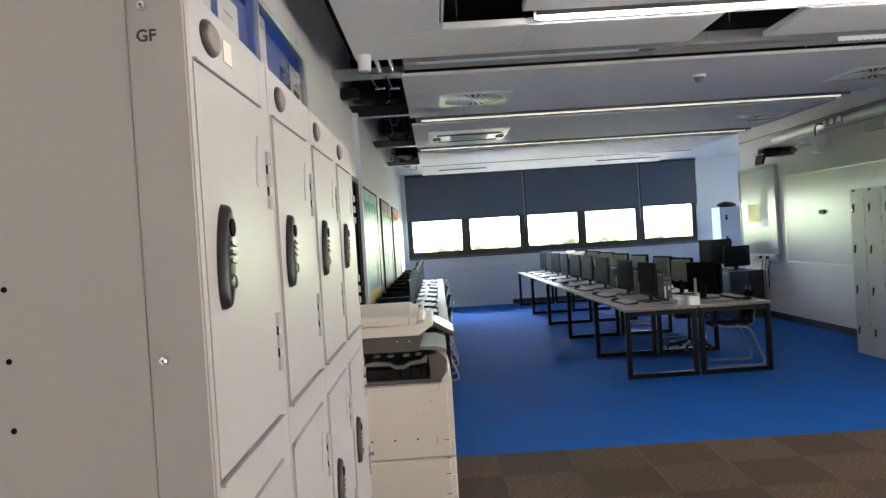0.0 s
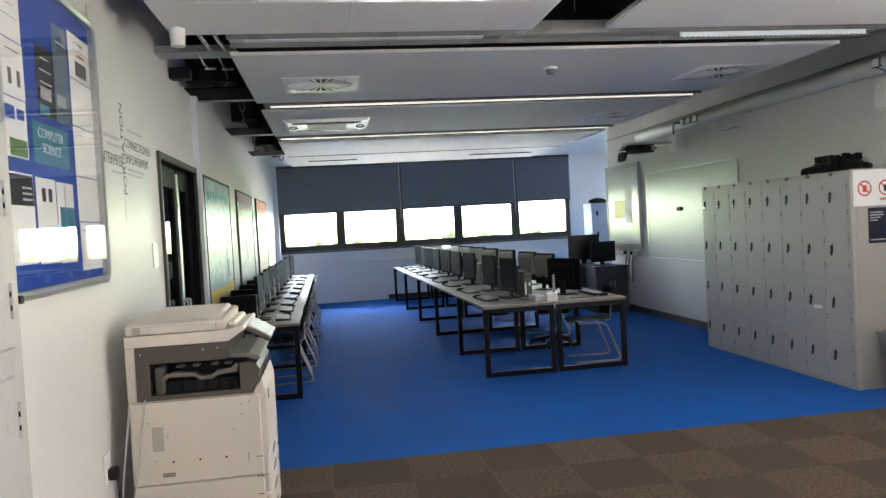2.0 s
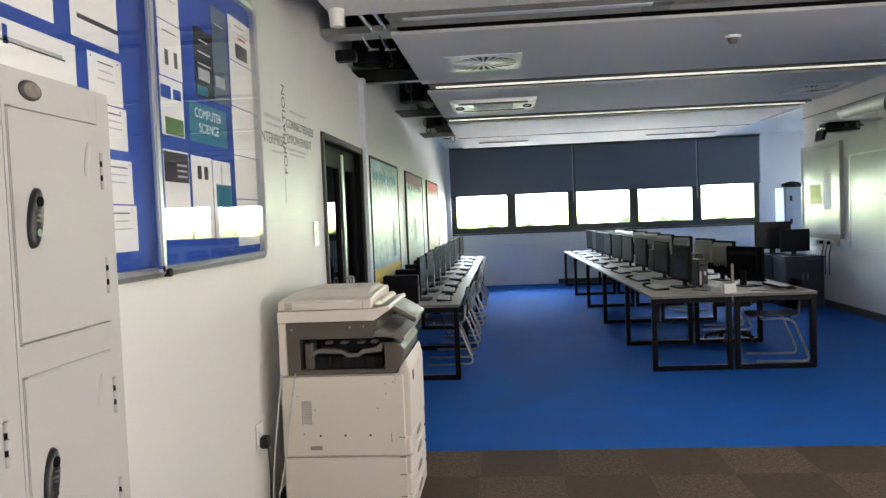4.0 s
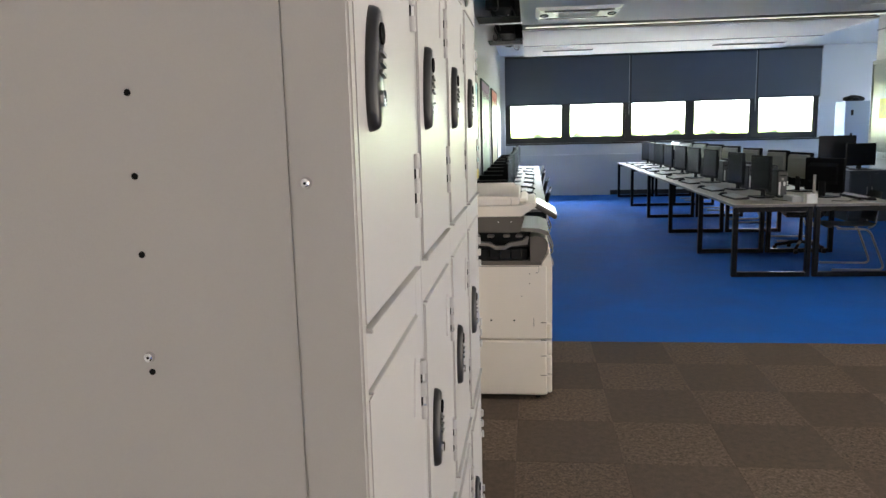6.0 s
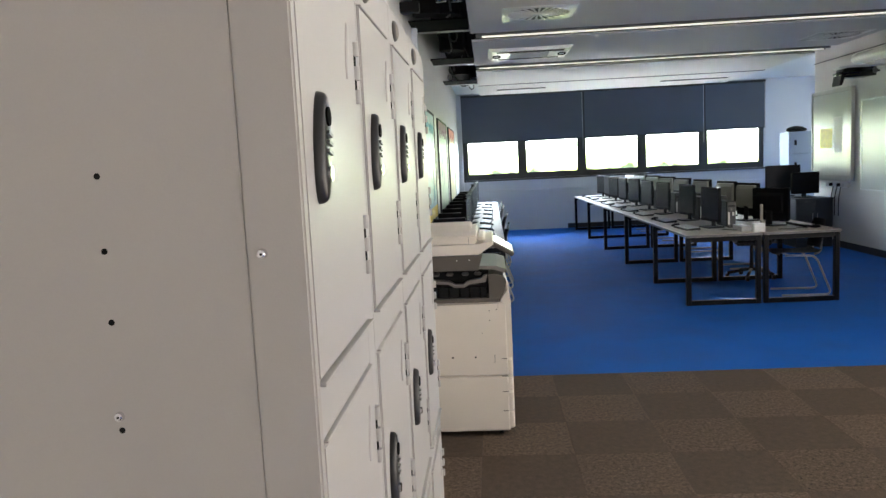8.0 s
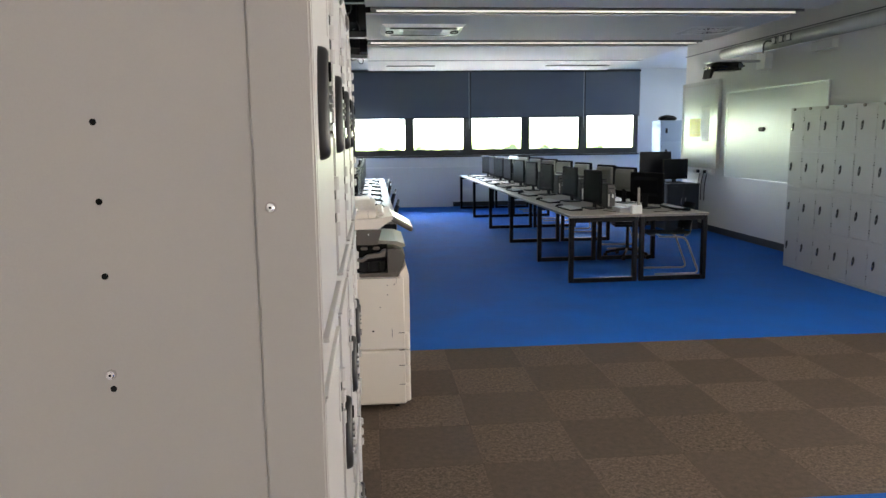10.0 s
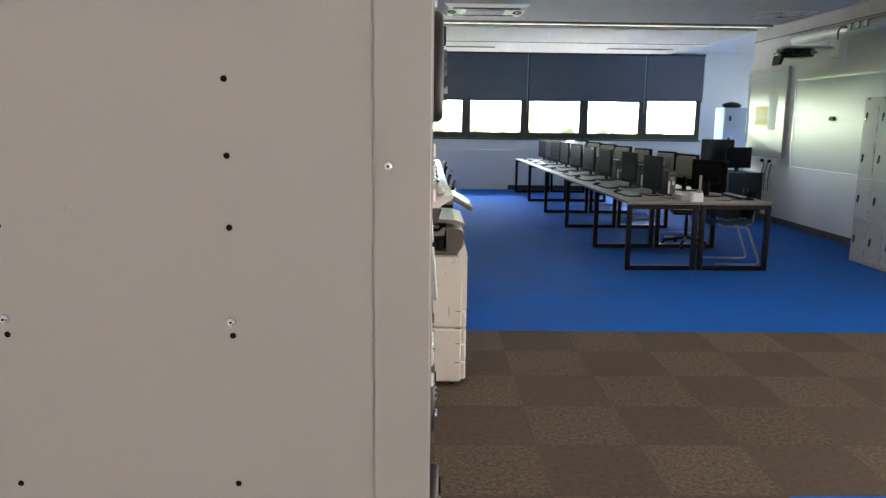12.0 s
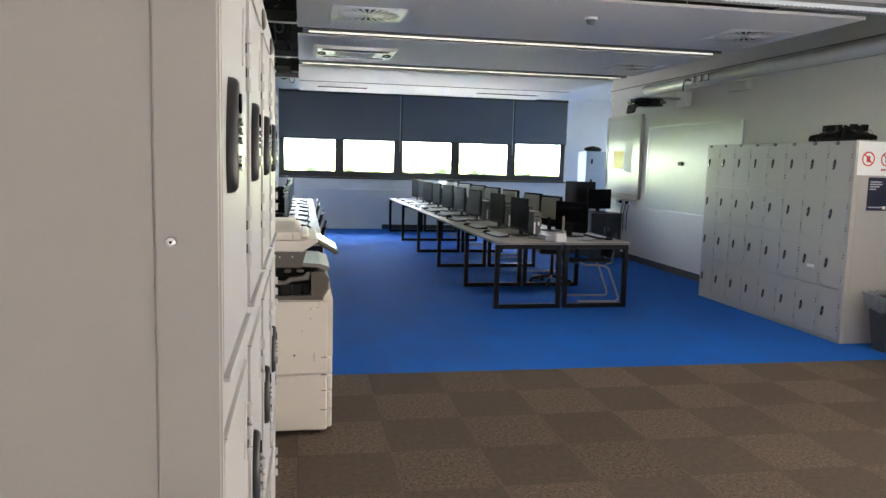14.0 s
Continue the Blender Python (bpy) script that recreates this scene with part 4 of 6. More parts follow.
# ---- printer ----
pr = thing("photocopier", "cream and taupe office photocopier standing by the wall", "photocopier")
PX0, PX1, PY0, PY1 = 0.10, 0.752, 3.585, 4.20
box_part("cabinet", (PX0, PY0, 0.030, PX1 - 0.006, PY1, 0.358), M_PRN, pr, bevel=0.010)
body = box_part("body", (PX0, PY0, 0.363, PX1 - 0.004, PY1, 0.797), M_PRN, pr, bevel=0.010)
for k in range(13):
    bm = bmesh.new()
    for j in range(7):
        put_box(bm, 0.206 + j * 0.0080, PY0 - 0.0015, 0.541 + k * 0.0096, 0.2105 + j * 0.0080, PY0 + 0.002, 0.5455 + k * 0.0096)
    part("vent_slot", bm, M_PRN_GREY, body)
box_part("rating_plate", (0.244, PY0 - 0.001, 0.402, 0.306, PY0 + 0.002, 0.424), M_PRN_MID, body)
for (x, z) in ((0.30, 0.478), (0.43, 0.478), (0.56, 0.478)):
    bm = bmesh.new()
    put_cyl(bm, (x, PY0 - 0.0012, z), (x, PY0 + 0.002, z), 0.0055, seg=14)
    part("screw_hole", bm, M_HOLE, body)
for (x, z) in ((0.185, 0.685), (0.275, 0.61), (0.60, 0.617), (0.645, 0.69), (0.645, 0.745), (0.685, 0.752), (0.21, 0.486)):
    box_part("screw_cap", (x, PY0 - 0.001, z, x + 0.006, PY0 + 0.002, z + 0.005), M_PRN_GREY, body)
box_part("cover_seam", (0.668, PY0 - 0.0008, 0.44, 0.671, PY0 + 0.001, 0.49), M_PRN_GREY, body)
bm = bmesh.new()
put_box(bm, 0.12, PY0 - 0.0008, 0.790, 0.70, PY0 + 0.001, 0.7925)
put_box(bm, 0.698, PY0 - 0.0008, 0.76, 0.700, PY0 + 0.001, 0.79)
part("panel_joint", bm, M_PRN_MID, body)
for (z0, z1) in ((0.045, 0.150), (0.155, 0.265), (0.270, 0.358), (0.364, 0.462)):
    dr = box_part("drawer", (PX1 - 0.014, PY0 + 0.004, z0, PX1 + 0.020, PY1 - 0.01, z1), M_PRN, pr, bevel=0.009)
    bm = bmesh.new()
    ellipse_plate(bm, 0, (PY0 + PY1) / 2, (z0 + z1) / 2 + 0.01, 0.10, 0.026, PX1 + 0.018, PX1 + 0.0225, seg=24)
    part("drawer_grip", bm, M_PRN_MID, dr, smooth=True)
    box_part("drawer_slit", (PX1 - 0.045, PY0 - 0.001, z1 + 0.0005, PX1 - 0.012, PY0 + 0.003, z1 + 0.0045), M_PRN_GREY, dr)
# front door leans out towards its foot
bm = bmesh.new()
put_prism(bm, [(PX1 - 0.035, 0.467), (PX1 + 0.021, 0.467), (PX1 + 0.021, 0.80), (PX1 + 0.004, 0.868), (PX1 - 0.035, 0.815)], 'y', PY0 + 0.004, PY1 - 0.01)
bmesh.ops.bevel(bm, geom=list(bm.edges), offset=0.005, segments=2, affect='EDGES', clamp_overlap=True)
part("front_door", bm, M_PRN, pr)
# taupe paper exit bay, open to the front and the near side
bm = bmesh.new()
put_box(bm, 0.147, PY0 - 0.002, 0.799, 0.212, PY1, 1.072)
put_prism(bm, [(0.212, 0.988), (0.597, 0.985), (0.622, 1.072), (0.212, 1.072)], 'y', PY0 - 0.002, PY1)
put_box(bm, 0.212, PY0 - 0.002, 0.799, 0.712, PY1, 0.822)
put_box(bm, 0.212, PY1 - 0.10, 0.822, 0.66, PY1, 0.985)
part("bay_frame", bm, M_PRN_GREY, pr)
box_part("side_pillar", (PX0, PY0, 0.798, 0.1455, PY1, 1.074), M_PRN, pr, bevel=0.006)
box_part("inner_guide", (0.232, PY0 + 0.012, 0.8225, 0.278, PY0 + 0.10, 0.965), M_PRN_GREY, pr, bevel=0.008)
for x in (0.36, 0.42, 0.48, 0.54, 0.60):
    box_part("guide_rib", (x, PY0 + 0.020, 0.8225, x + 0.008, PY0 + 0.0295, 0.885), M_BLACK_GLOSS, pr, bevel=0.002)
for x in (0.33, 0.41, 0.50, 0.57):
    box_part("exit_roller", (x, PY0 + 0.05, 0.948, x + 0.04, PY0 + 0.09, 0.964), M_PRN_SOFT, pr, bevel=0.006)
for (x, z) in ((0.172, 1.035), (0.475, 1.042), (0.545, 1.043)):
    box_part("screw_dot", (x, PY0 - 0.004, z, x + 0.006, PY0 - 0.0025, z + 0.006), M_WHITE, pr)
box_part("bay_liner", (0.213, PY0 + 0.13, 0.8225, 0.655, PY1 - 0.11, 0.984), M_BLACK, pr)
bm = bmesh.new()
put_prism(bm, [(0.262, 0.895), (0.285, 0.925), (0.33, 0.935), (0.43, 0.925), (0.46, 0.905), (0.51, 0.905), (0.535, 0.925), (0.61, 0.935), (0.628, 0.955), (0.645, 0.955), (0.636, 0.915), (0.545, 0.906), (0.515, 0.887), (0.455, 0.887), (0.425, 0.908), (0.30, 0.912), (0.285, 0.895)], 'y', PY0 + 0.004, PY0 + 0.05)
part("exit_tray", bm, M_PRN_SOFT, pr)
box_part("paper_stop", (0.285, PY0 + 0.03, 0.8225, 0.64, PY0 + 0.10, 0.888), M_BLACK, pr, bevel=0.006)
bm = bmesh.new()
put_prism(bm, [(0.652, 0.8225), (0.716, 0.8225), (0.742, 0.862), (0.752, 0.92), (0.735, 0.948), (0.69, 0.962), (0.652, 0.958)], 'y', PY0 + 0.0, PY1 - 0.02)
part("exit_housing", bm, M_PRN_GREY, pr)
bm = bmesh.new()
put_prism(bm, [(0.56, 0.984), (0.60, 0.990), (0.69, 0.984), (0.742, 0.966), (0.755, 0.972), (0.752, 0.986), (0.70, 1.004), (0.60, 1.010)], 'y', PY0 + 0.012, PY1 - 0.03)
part("exit_cover", bm, M_PRN_SOFT, pr)
box_part("status_label", (PX1 + 0.0205, PY0 + 0.13, 0.735, PX1 + 0.0225, PY0 + 0.17, 0.785), M_INK_DARK, pr)
# scanner: bed, lid and raised feeder
bm = bmesh.new()
put_prism(bm, [(PX0 + 0.002, 1.076), (0.604, 1.076), (0.688, 1.132), (0.680, 1.150), (0.600, 1.136), (PX0 + 0.002, 1.132)], 'y', PY0 - 0.006, PY1)
part("scanner_bed", bm, M_PRN, pr)
bm = bmesh.new()
put_prism(bm, [(PY0 + 0.002, 1.138), (PY1 - 0.02, 1.138), (PY1 - 0.02, 1.205), (PY0 + 0.30, 1.204), (PY0 + 0.015, 1.188), (PY0 + 0.002, 1.180)], 'x', PX0 + 0.006, 0.592)
bmesh.ops.bevel(bm, geom=list(bm.edges), offset=0.006, segments=2, affect='EDGES', clamp_overlap=True)
lid = part("lid", bm, M_PRN, pr)
bm = bmesh.new()
put_prism(bm, [(PY0 + 0.10, 1.190), (PY1 - 0.06, 1.200), (PY1 - 0.08, 1.226), (PY0 + 0.25, 1.226)], 'x', PX0 + 0.10, 0.560)
bmesh.ops.bevel(bm, geom=list(bm.edges), offset=0.008, segments=2, affect='EDGES', clamp_overlap=True)
part("feeder_cover", bm, M_PRN, lid)
box_part("lid_slope", (0.5925, PY0 + 0.06, 1.140, 0.640, PY1 - 0.05, 1.168), M_PRN, lid, bevel=0.012)
bm = bmesh.new()
for k in range(5):
    put_box(bm, 0.142, PY0 + 0.0005, 1.142 + k * 0.0075, 0.180, PY0 + 0.004, 1.146 + k * 0.0075)
part("grille", bm, M_PRN_MID, lid)
box_part("lid_joint", (0.548, PY0 + 0.0012, 1.139, 0.5505, PY0 + 0.004, 1.178), M_PRN_MID, lid)
m = Matrix.Translation((0.668, 0, 1.122)) @ Matrix.Rotation(radians(31), 4, 'Y')
scr = box_part("control_panel", (0.0, PY0 + 0.13, -0.006, 0.152, PY1 - 0.09, 0.020), M_PRN_GREY, pr, bevel=0.006, m=m)
box_part("bezel", (0.006, PY0 + 0.136, 0.0202, 0.146, PY1 - 0.096, 0.0222), M_PRN_MID, scr, m=m)
box_part("touch_screen", (0.018, PY0 + 0.155, 0.0225, 0.134, PY1 - 0.115, 0.0240), M_PRN_SCREEN, scr, m=m)
for (x, y) in ((PX0 + 0.06, PY0 + 0.05), (PX1 - 0.06, PY0 + 0.05), (PX0 + 0.06, PY1 - 0.05), (PX1 - 0.06, PY1 - 0.05)):
    bm = bmesh.new()
    put_cyl(bm, (x - 0.012, y, 0.015), (x + 0.012, y, 0.015), 0.015, seg=16)
    put_box(bm, x - 0.02, y - 0.02, 0.022, x + 0.02, y + 0.02, 0.0295)
    part("castor", bm, M_BLACK, pr)
for (dx, r, pts) in ((0, 0.004, [(0.112, 3.575, 0.80), (0.08, 3.565, 0.55), (0.045, 3.585, 0.32), (0.03, 3.58, 0.05), (0.06, 3.61, 0.012), (0.14, 3.66, 0.010)]),
                     (0, 0.0045, [(0.185, 3.576, 0.80), (0.155, 3.574, 0.62), (0.115, 3.57, 0.35), (0.07, 3.56, 0.15), (0.05, 3.62, 0.02)])):
    c = thing("power_cable", "white power cable hanging beside the photocopier", "cable")
    bm = bmesh.new()
    put_tube(bm, bend(pts, 0.08), r, seg=6)
    part("lead", bm, M_CABLE_W, c, smooth=True)
so = thing("wall_socket", "white double wall socket near the photocopier", "socket")
box_part("plate", (0.0, 3.46, 0.42, 0.012, 3.55, 0.57), M_WHITE, so, bevel=0.004)
bm = bmesh.new()
put_box(bm, 0.012, 3.475, 0.44, 0.055, 3.53, 0.50, bevel=0.008)
part("plug", bm, M_BLACK, so)
pc = thing("power_cable", "black power cable running down the wall", "cable")
bm = bmesh.new()
put_tube(bm, bend([(0.05, 3.50, 0.45), (0.05, 3.52, 0.30), (0.03, 3.56, 0.12), (0.05, 3.62, 0.012), (0.12, 3.70, 0.010)], 0.06), 0.006, seg=6)
part("lead", bm, M_CABLE, pc, smooth=True)

pr.matrix_basis = Matrix.Diagonal((1, 1, 0.988, 1))

# ---- computer benches ----
def loop_frame(x0, x1, y, h, parent, t=0.05):
    """A closed rectangular leg frame across the bench: two legs, a floor bar, a top bar."""
    bm = bmesh.new()
    put_box(bm, x0, y - t / 2, 0, x0 + t, y + t / 2, h, bevel=0.004)
    part("leg", bm, M_FRAME, parent)
    bm = bmesh.new()
    put_box(bm, x1 - t, y - t / 2, 0, x1, y + t / 2, h, bevel=0.004)
    part("leg", bm, M_FRAME, parent)
    bm = bmesh.new()
    put_box(bm, x0 + t, y - t / 2 + 0.001, 0.0, x1 - t, y + t / 2 - 0.001, t, bevel=0.003)
    part("floor_bar", bm, M_FRAME, parent)
    bm = bmesh.new()
    put_box(bm, x0 + t, y - t / 2 + 0.001, h - t, x1 - t, y + t / 2 - 0.001, h, bevel=0.003)
    part("top_bar", bm, M_FRAME, parent)


def bench(label, group, x0, x1, y0, y1, at, last=False, first=True):
    d = thing("computer_desk", label, "desk", group, at)
    h = 0.705
    bm = bmesh.new()
    put_box(bm, x0, y0 + 0.001, h + 0.002, x1, y1 - 0.001, 0.733, bevel=0.002)
    part("worktop", bm, M_TOP, d)
    bm = bmesh.new()
    put_box(bm, x0 - 0.0015, y0 + 0.001, h + 0.004, x0 - 0.0002, y1 - 0.001, 0.730)
    put_box(bm, x1 + 0.0002, y0 + 0.001, h + 0.004, x1 + 0.0015, y1 - 0.001, 0.730)
    if first:
        put_box(bm, x0, y0 - 0.0015, h + 0.004, x1, y0 - 0.0002, 0.730)
    part("edging", bm, M_TOP_EDGE, d)
    loop_frame(x0 + 0.005, x1 - 0.005, y0 + 0.04, h, d)
    if last:
        loop_frame(x0 + 0.005, x1 - 0.005, y1 - 0.04, h, d)
    bm = bmesh.new()
    put_box(bm, x0 + 0.12, y0 + 0.06, h - 0.035, x0 + 0.16, y1 - 0.06, h - 0.001)
    part("rail", bm, M_FRAME, d)
    bm = bmesh.new()
    put_box(bm, x1 - 0.16, y0 + 0.06, h - 0.035, x1 - 0.12, y1 - 0.06, h - 0.001)
    part("rail", bm, M_FRAME, d)
    return d


TW = 0.765
TAT = Matrix.Translation((2.650, 7.10, 0)) @ Matrix.Rotation(radians(1.05), 4, 'Z')
STOPS = (0.0, 1.42, 3.16, 4.94, 6.76, 8.70)
for i, (a, b) in enumerate(zip(STOPS, STOPS[1:])):
    for x in (0.0, TW + 0.015):
        bench("pale topped computer desk on black looped steel legs", "central double row of desks", x, x + TW, a, b, TAT, last=i == 4, first=i == 0)


def monitor_meshes():
    out = {}
    bm = bmesh.new()
    put_box(bm, -0.018, -0.208, 0.068, 0.012, 0.208, 0.445, bevel=0.006, seg=2)
    put_prism(bm, [(-0.018, 0.15), (-0.05, 0.19), (-0.05, 0.35), (-0.018, 0.39)], 'y', -0.15, 0.15)
    out["casing"] = mesh_of("casing", bm, M_CASE)
    bm = bmesh.new()
    put_box(bm, 0.0115, -0.193, 0.098, 0.0135, 0.193, 0.432)
    out["screen"] = mesh_of("screen", bm, M_SCREEN)
    bm = bmesh.new()
    put_box(bm, -0.045, -0.035, 0.008, -0.022, 0.035, 0.26, bevel=0.006)
    out["stem"] = mesh_of("stem", bm, M_BLACK)
    bm = bmesh.new()
    put_prism(bm, [(-0.11, -0.10), (0.07, -0.13), (0.09, -0.10), (0.09, 0.10), (0.07, 0.13), (-0.11, 0.10)], 'z', 0, 0.012)
    out["foot"] = mesh_of("foot", bm, M_BLACK)
    bm = bmesh.new()
    put_prism(bm, [(-0.0185, 0.15), (-0.044, 0.170), (-0.054, 0.20), (-0.054, 0.375), (-0.040, 0.412), (-0.0185, 0.420)], 'y', -0.172, 0.172)
    put_box(bm, -0.058, -0.05, 0.24, -0.0545, 0.05, 0.32)
    out["back_plate"] = mesh_of("back_plate", bm, M_BACK)
    return out


def make_monitor(label, group, at):
    mo = thing("monitor", label, "monitor", group, at)
    for k, me in MON.items():
        if k != "back_plate" or "back" in label:
            add(k, me, mo, Matrix())
    return mo


def make_keyboard(label, group, at):
    kb = thing("keyboard", label, "keyboard", group, at)
    bm = bmesh.new()
    put_prism(bm, [(-0.075, 0), (0.075, 0), (0.075, 0.012), (-0.075, 0.026)], 'y', -0.22, 0.22)
    part("base", bm, M_BLACK, kb)
    bm = bmesh.new()
    for r in range(5):
        for c in range(15):
            x = -0.058 + r * 0.026
            z = 0.0245 - (x + 0.075) / 0.15 * 0.0135
            y = -0.205 + c * 0.0275
            put_box(bm, x - 0.0115, y - 0.0122, z, x + 0.0115, y + 0.0122, z + 0.006)
    tagged(part("keys", bm, M_KEYS, kb), kind="stuff")
    return kb


def make_mouse(label, group, at):
    ms = thing("mouse", label, "mouse", group, at)
    bm = bmesh.new()
    bmesh.ops.create_uvsphere(bm, u_segments=12, v_segments=8, radius=1)
    for v in bm.verts:
        v.co = Vector((v.co.x * 0.055, v.co.y * 0.031, max(v.co.z, 0) * 0.034))
    part("shell", bm, M_BLACK, ms, smooth=True)
    bm = bmesh.new()
    put_cyl(bm, (-0.03, -0.003, 0.028), (-0.03, 0.003, 0.028), 0.007, seg=10)
    part("wheel", bm, M_SILVER, ms)
    return ms


def make_tower(label, group, at, w=0.10, d=0.33, h=0.285):
    t = thing("desktop_computer", label, "computer", group, at)
    box_part("case", (-d / 2, -w / 2, 0.004, d / 2, w / 2, h), M_CASE, t, bevel=0.005)
    box_part("front_panel", (d / 2 + 0.0005, -w / 2 + 0.004, 0.012, d / 2 + 0.008, w / 2 - 0.004, h - 0.008), M_TOWER, t, bevel=0.003)
    box_part("drive_slot", (d / 2 + 0.0075, -w / 2 + 0.015, h - 0.06, d / 2 + 0.0095, w / 2 - 0.015, h - 0.045), M_BLACK, t)
    box_part("power_button", (d / 2 + 0.0075, -0.010, h - 0.10, d / 2 + 0.0105, 0.010, h - 0.08), M_BLACK_GLOSS, t)
    box_part("rear_panel", (-d / 2 - 0.004, -w / 2 + 0.006, 0.012, -d / 2 - 0.0005, w / 2 - 0.006, h - 0.008), M_TOWER, t)
    box_part("badge_strip", (d / 2 + 0.0078, -w / 2 + 0.012, 0.03, d / 2 + 0.0095, -w / 2 + 0.030, h - 0.12), M_KEYS, t)
    box_part("front_port", (d / 2 + 0.0078, 0.008, h - 0.16, d / 2 + 0.0095, 0.030, h - 0.12), M_KEYS, t)
    for k in range(4):
        box_part("port", (-d / 2 - 0.007, -w / 2 + 0.018, 0.05 + k * 0.05, -d / 2 - 0.004, w / 2 - 0.03, 0.07 + k * 0.05), M_BLACK, t)
    return t


def loose_cable(pts, label="black cable lying across the desk", mat=None, r=0.004):
    c = thing("desk_cable", label, "cable")
    bm = bmesh.new()
    put_tube(bm, bend(pts, 0.05), r, seg=6)
    part("lead", bm, mat or M_CABLE, c, smooth=True)


MON = monitor_meshes()
TOPZ = 0.7335
rng = random.Random(11)
first = {}


def row_item(kind, maker, *args):
    """Builds the first of a kind, then copies it."""
    label, group, at = args
    if kind not in first:
        first[kind] = maker(label, group, at)
        return first[kind]
    return copy_thing(first[kind], at)


LY = (0.72, 1.72, 2.85, 3.75, 4.75, 5.60, 6.45, 7.30, 8.05)
for i, y in enumerate(LY):
    jx, ja = rng.uniform(-0.02, 0.02), rng.uniform(-5, 5)
    row_item("ml", make_monitor, "black flat computer monitor facing the aisle", "monitors on the central desks", TAT @ pose(0.47 + jx, y, TOPZ, 0, 0, 189 + ja))
    row_item("kl", make_keyboard, "black keyboard in front of a monitor", "keyboards on the central desks", TAT @ pose(0.20 + jx, y - 0.02, TOPZ, 0, 0, 183 + ja))
    row_item("mo", make_mouse, "small black computer mouse", "mice on the desks", TAT @ pose(0.17, y + 0.32, TOPZ, 0, 0, 180 + 3 * ja))
    row_item("tl", make_tower, "black and silver desktop computer behind a monitor", "computers on the central desks", TAT @ pose(0.665, y + 0.10 + jx, TOPZ, 0, 0, -88))
RY = (0.55, 1.35, 2.15, 3.15, 4.15, 5.15, 6.15, 7.2, 8.1)
for i, y in enumerate(RY):
    jx, ja = rng.uniform(-0.02, 0.02), rng.uniform(-5, 5)
    if i == 0:
        row_item("m0", make_monitor, "black monitor turned away from the aisle", "monitors on the central desks", TAT @ pose(1.10 + jx, y + 0.12, TOPZ, 0, 0, 28 + ja) @ Matrix.Diagonal((1, 1.15, 0.92, 1)))
    else:
        row_item("mr", make_monitor, "black monitor seen from its silver back", "monitors on the central desks", TAT @ pose(1.12 + jx, y, TOPZ, 0, 0, 20 + ja))
    row_item("kl", make_keyboard, "", "", TAT @ pose(1.37 + jx, y - 0.02, TOPZ, 0, 0, ja))
    row_item("mo", make_mouse, "", "", TAT @ pose(1.40, y - 0.30, TOPZ, 0, 0, 3 * ja))
    if i:
        row_item("tl", make_tower, "", "", TAT @ pose(0.90, y + 0.44, TOPZ, 0, 0, -91))
    loose_cable([TAT @ Vector(p) for p in ((1.05, y, TOPZ + 0.02), (0.98, y + 0.08, TOPZ + 0.005), (0.85, y - 0.1, TOPZ + 0.005), (0.80, y - 0.3, TOPZ + 0.005), (0.70, y - 0.36, TOPZ + 0.005))])
for pts in ([(0.50, 0.42, 0), (0.60, 0.25, 0), (0.72, 0.36, 0), (0.66, 0.5, 0), (0.62, 0.62, 0)], [(1.0, 0.2, 0), (1.15, 0.14, 0), (1.22, 0.28, 0), (1.30, 0.18, 0), (1.36, 0.4, 0)]):
    loose_cable([TAT @ Vector((p[0], p[1], TOPZ + 0.005)) for p in pts])

# power post and white boxes at the end of the row
pb = thing("white_box", "small white cardboard box on the desk end", "box")
box_part("carton", (0.70, 0.05, TOPZ, 0.81, 0.12, TOPZ + 0.085), M_WHITE, pb, bevel=0.002)
box_part("flap", (0.702, 0.052, TOPZ + 0.0855, 0.808, 0.09, TOPZ + 0.088), M_PAPER, pb)
pb.matrix_basis = TAT
pw = thing("power_rail", "white cable trunking box along the desk spine", "trunking")
box_part("trunk", (0.60, 0.14, TOPZ, 0.72, 0.40, TOPZ + 0.055), M_FADE, pw, bevel=0.004)
for k in range(3):
    box_part("outlet", (0.63, 0.16 + k * 0.08, TOPZ + 0.0555, 0.69, 0.21 + k * 0.08, TOPZ + 0.058), M_WHITE, pw)
pw.matrix_basis = TAT
pp = thing("service_post", "slim aluminium post standing on the desk", "post")
bm = bmesh.new()
put_box(bm, 0.806, 0.166, TOPZ, 0.829, 0.189, TOPZ + 0.27, bevel=0.003)
part("post", bm, M_PRN_MID, pp)
bm = bmesh.new()
put_box(bm, 0.78, 0.14, TOPZ, 0.855, 0.215, TOPZ + 0.008)
part("base_plate", bm, M_ALU, pp)
pp.matrix_basis = TAT


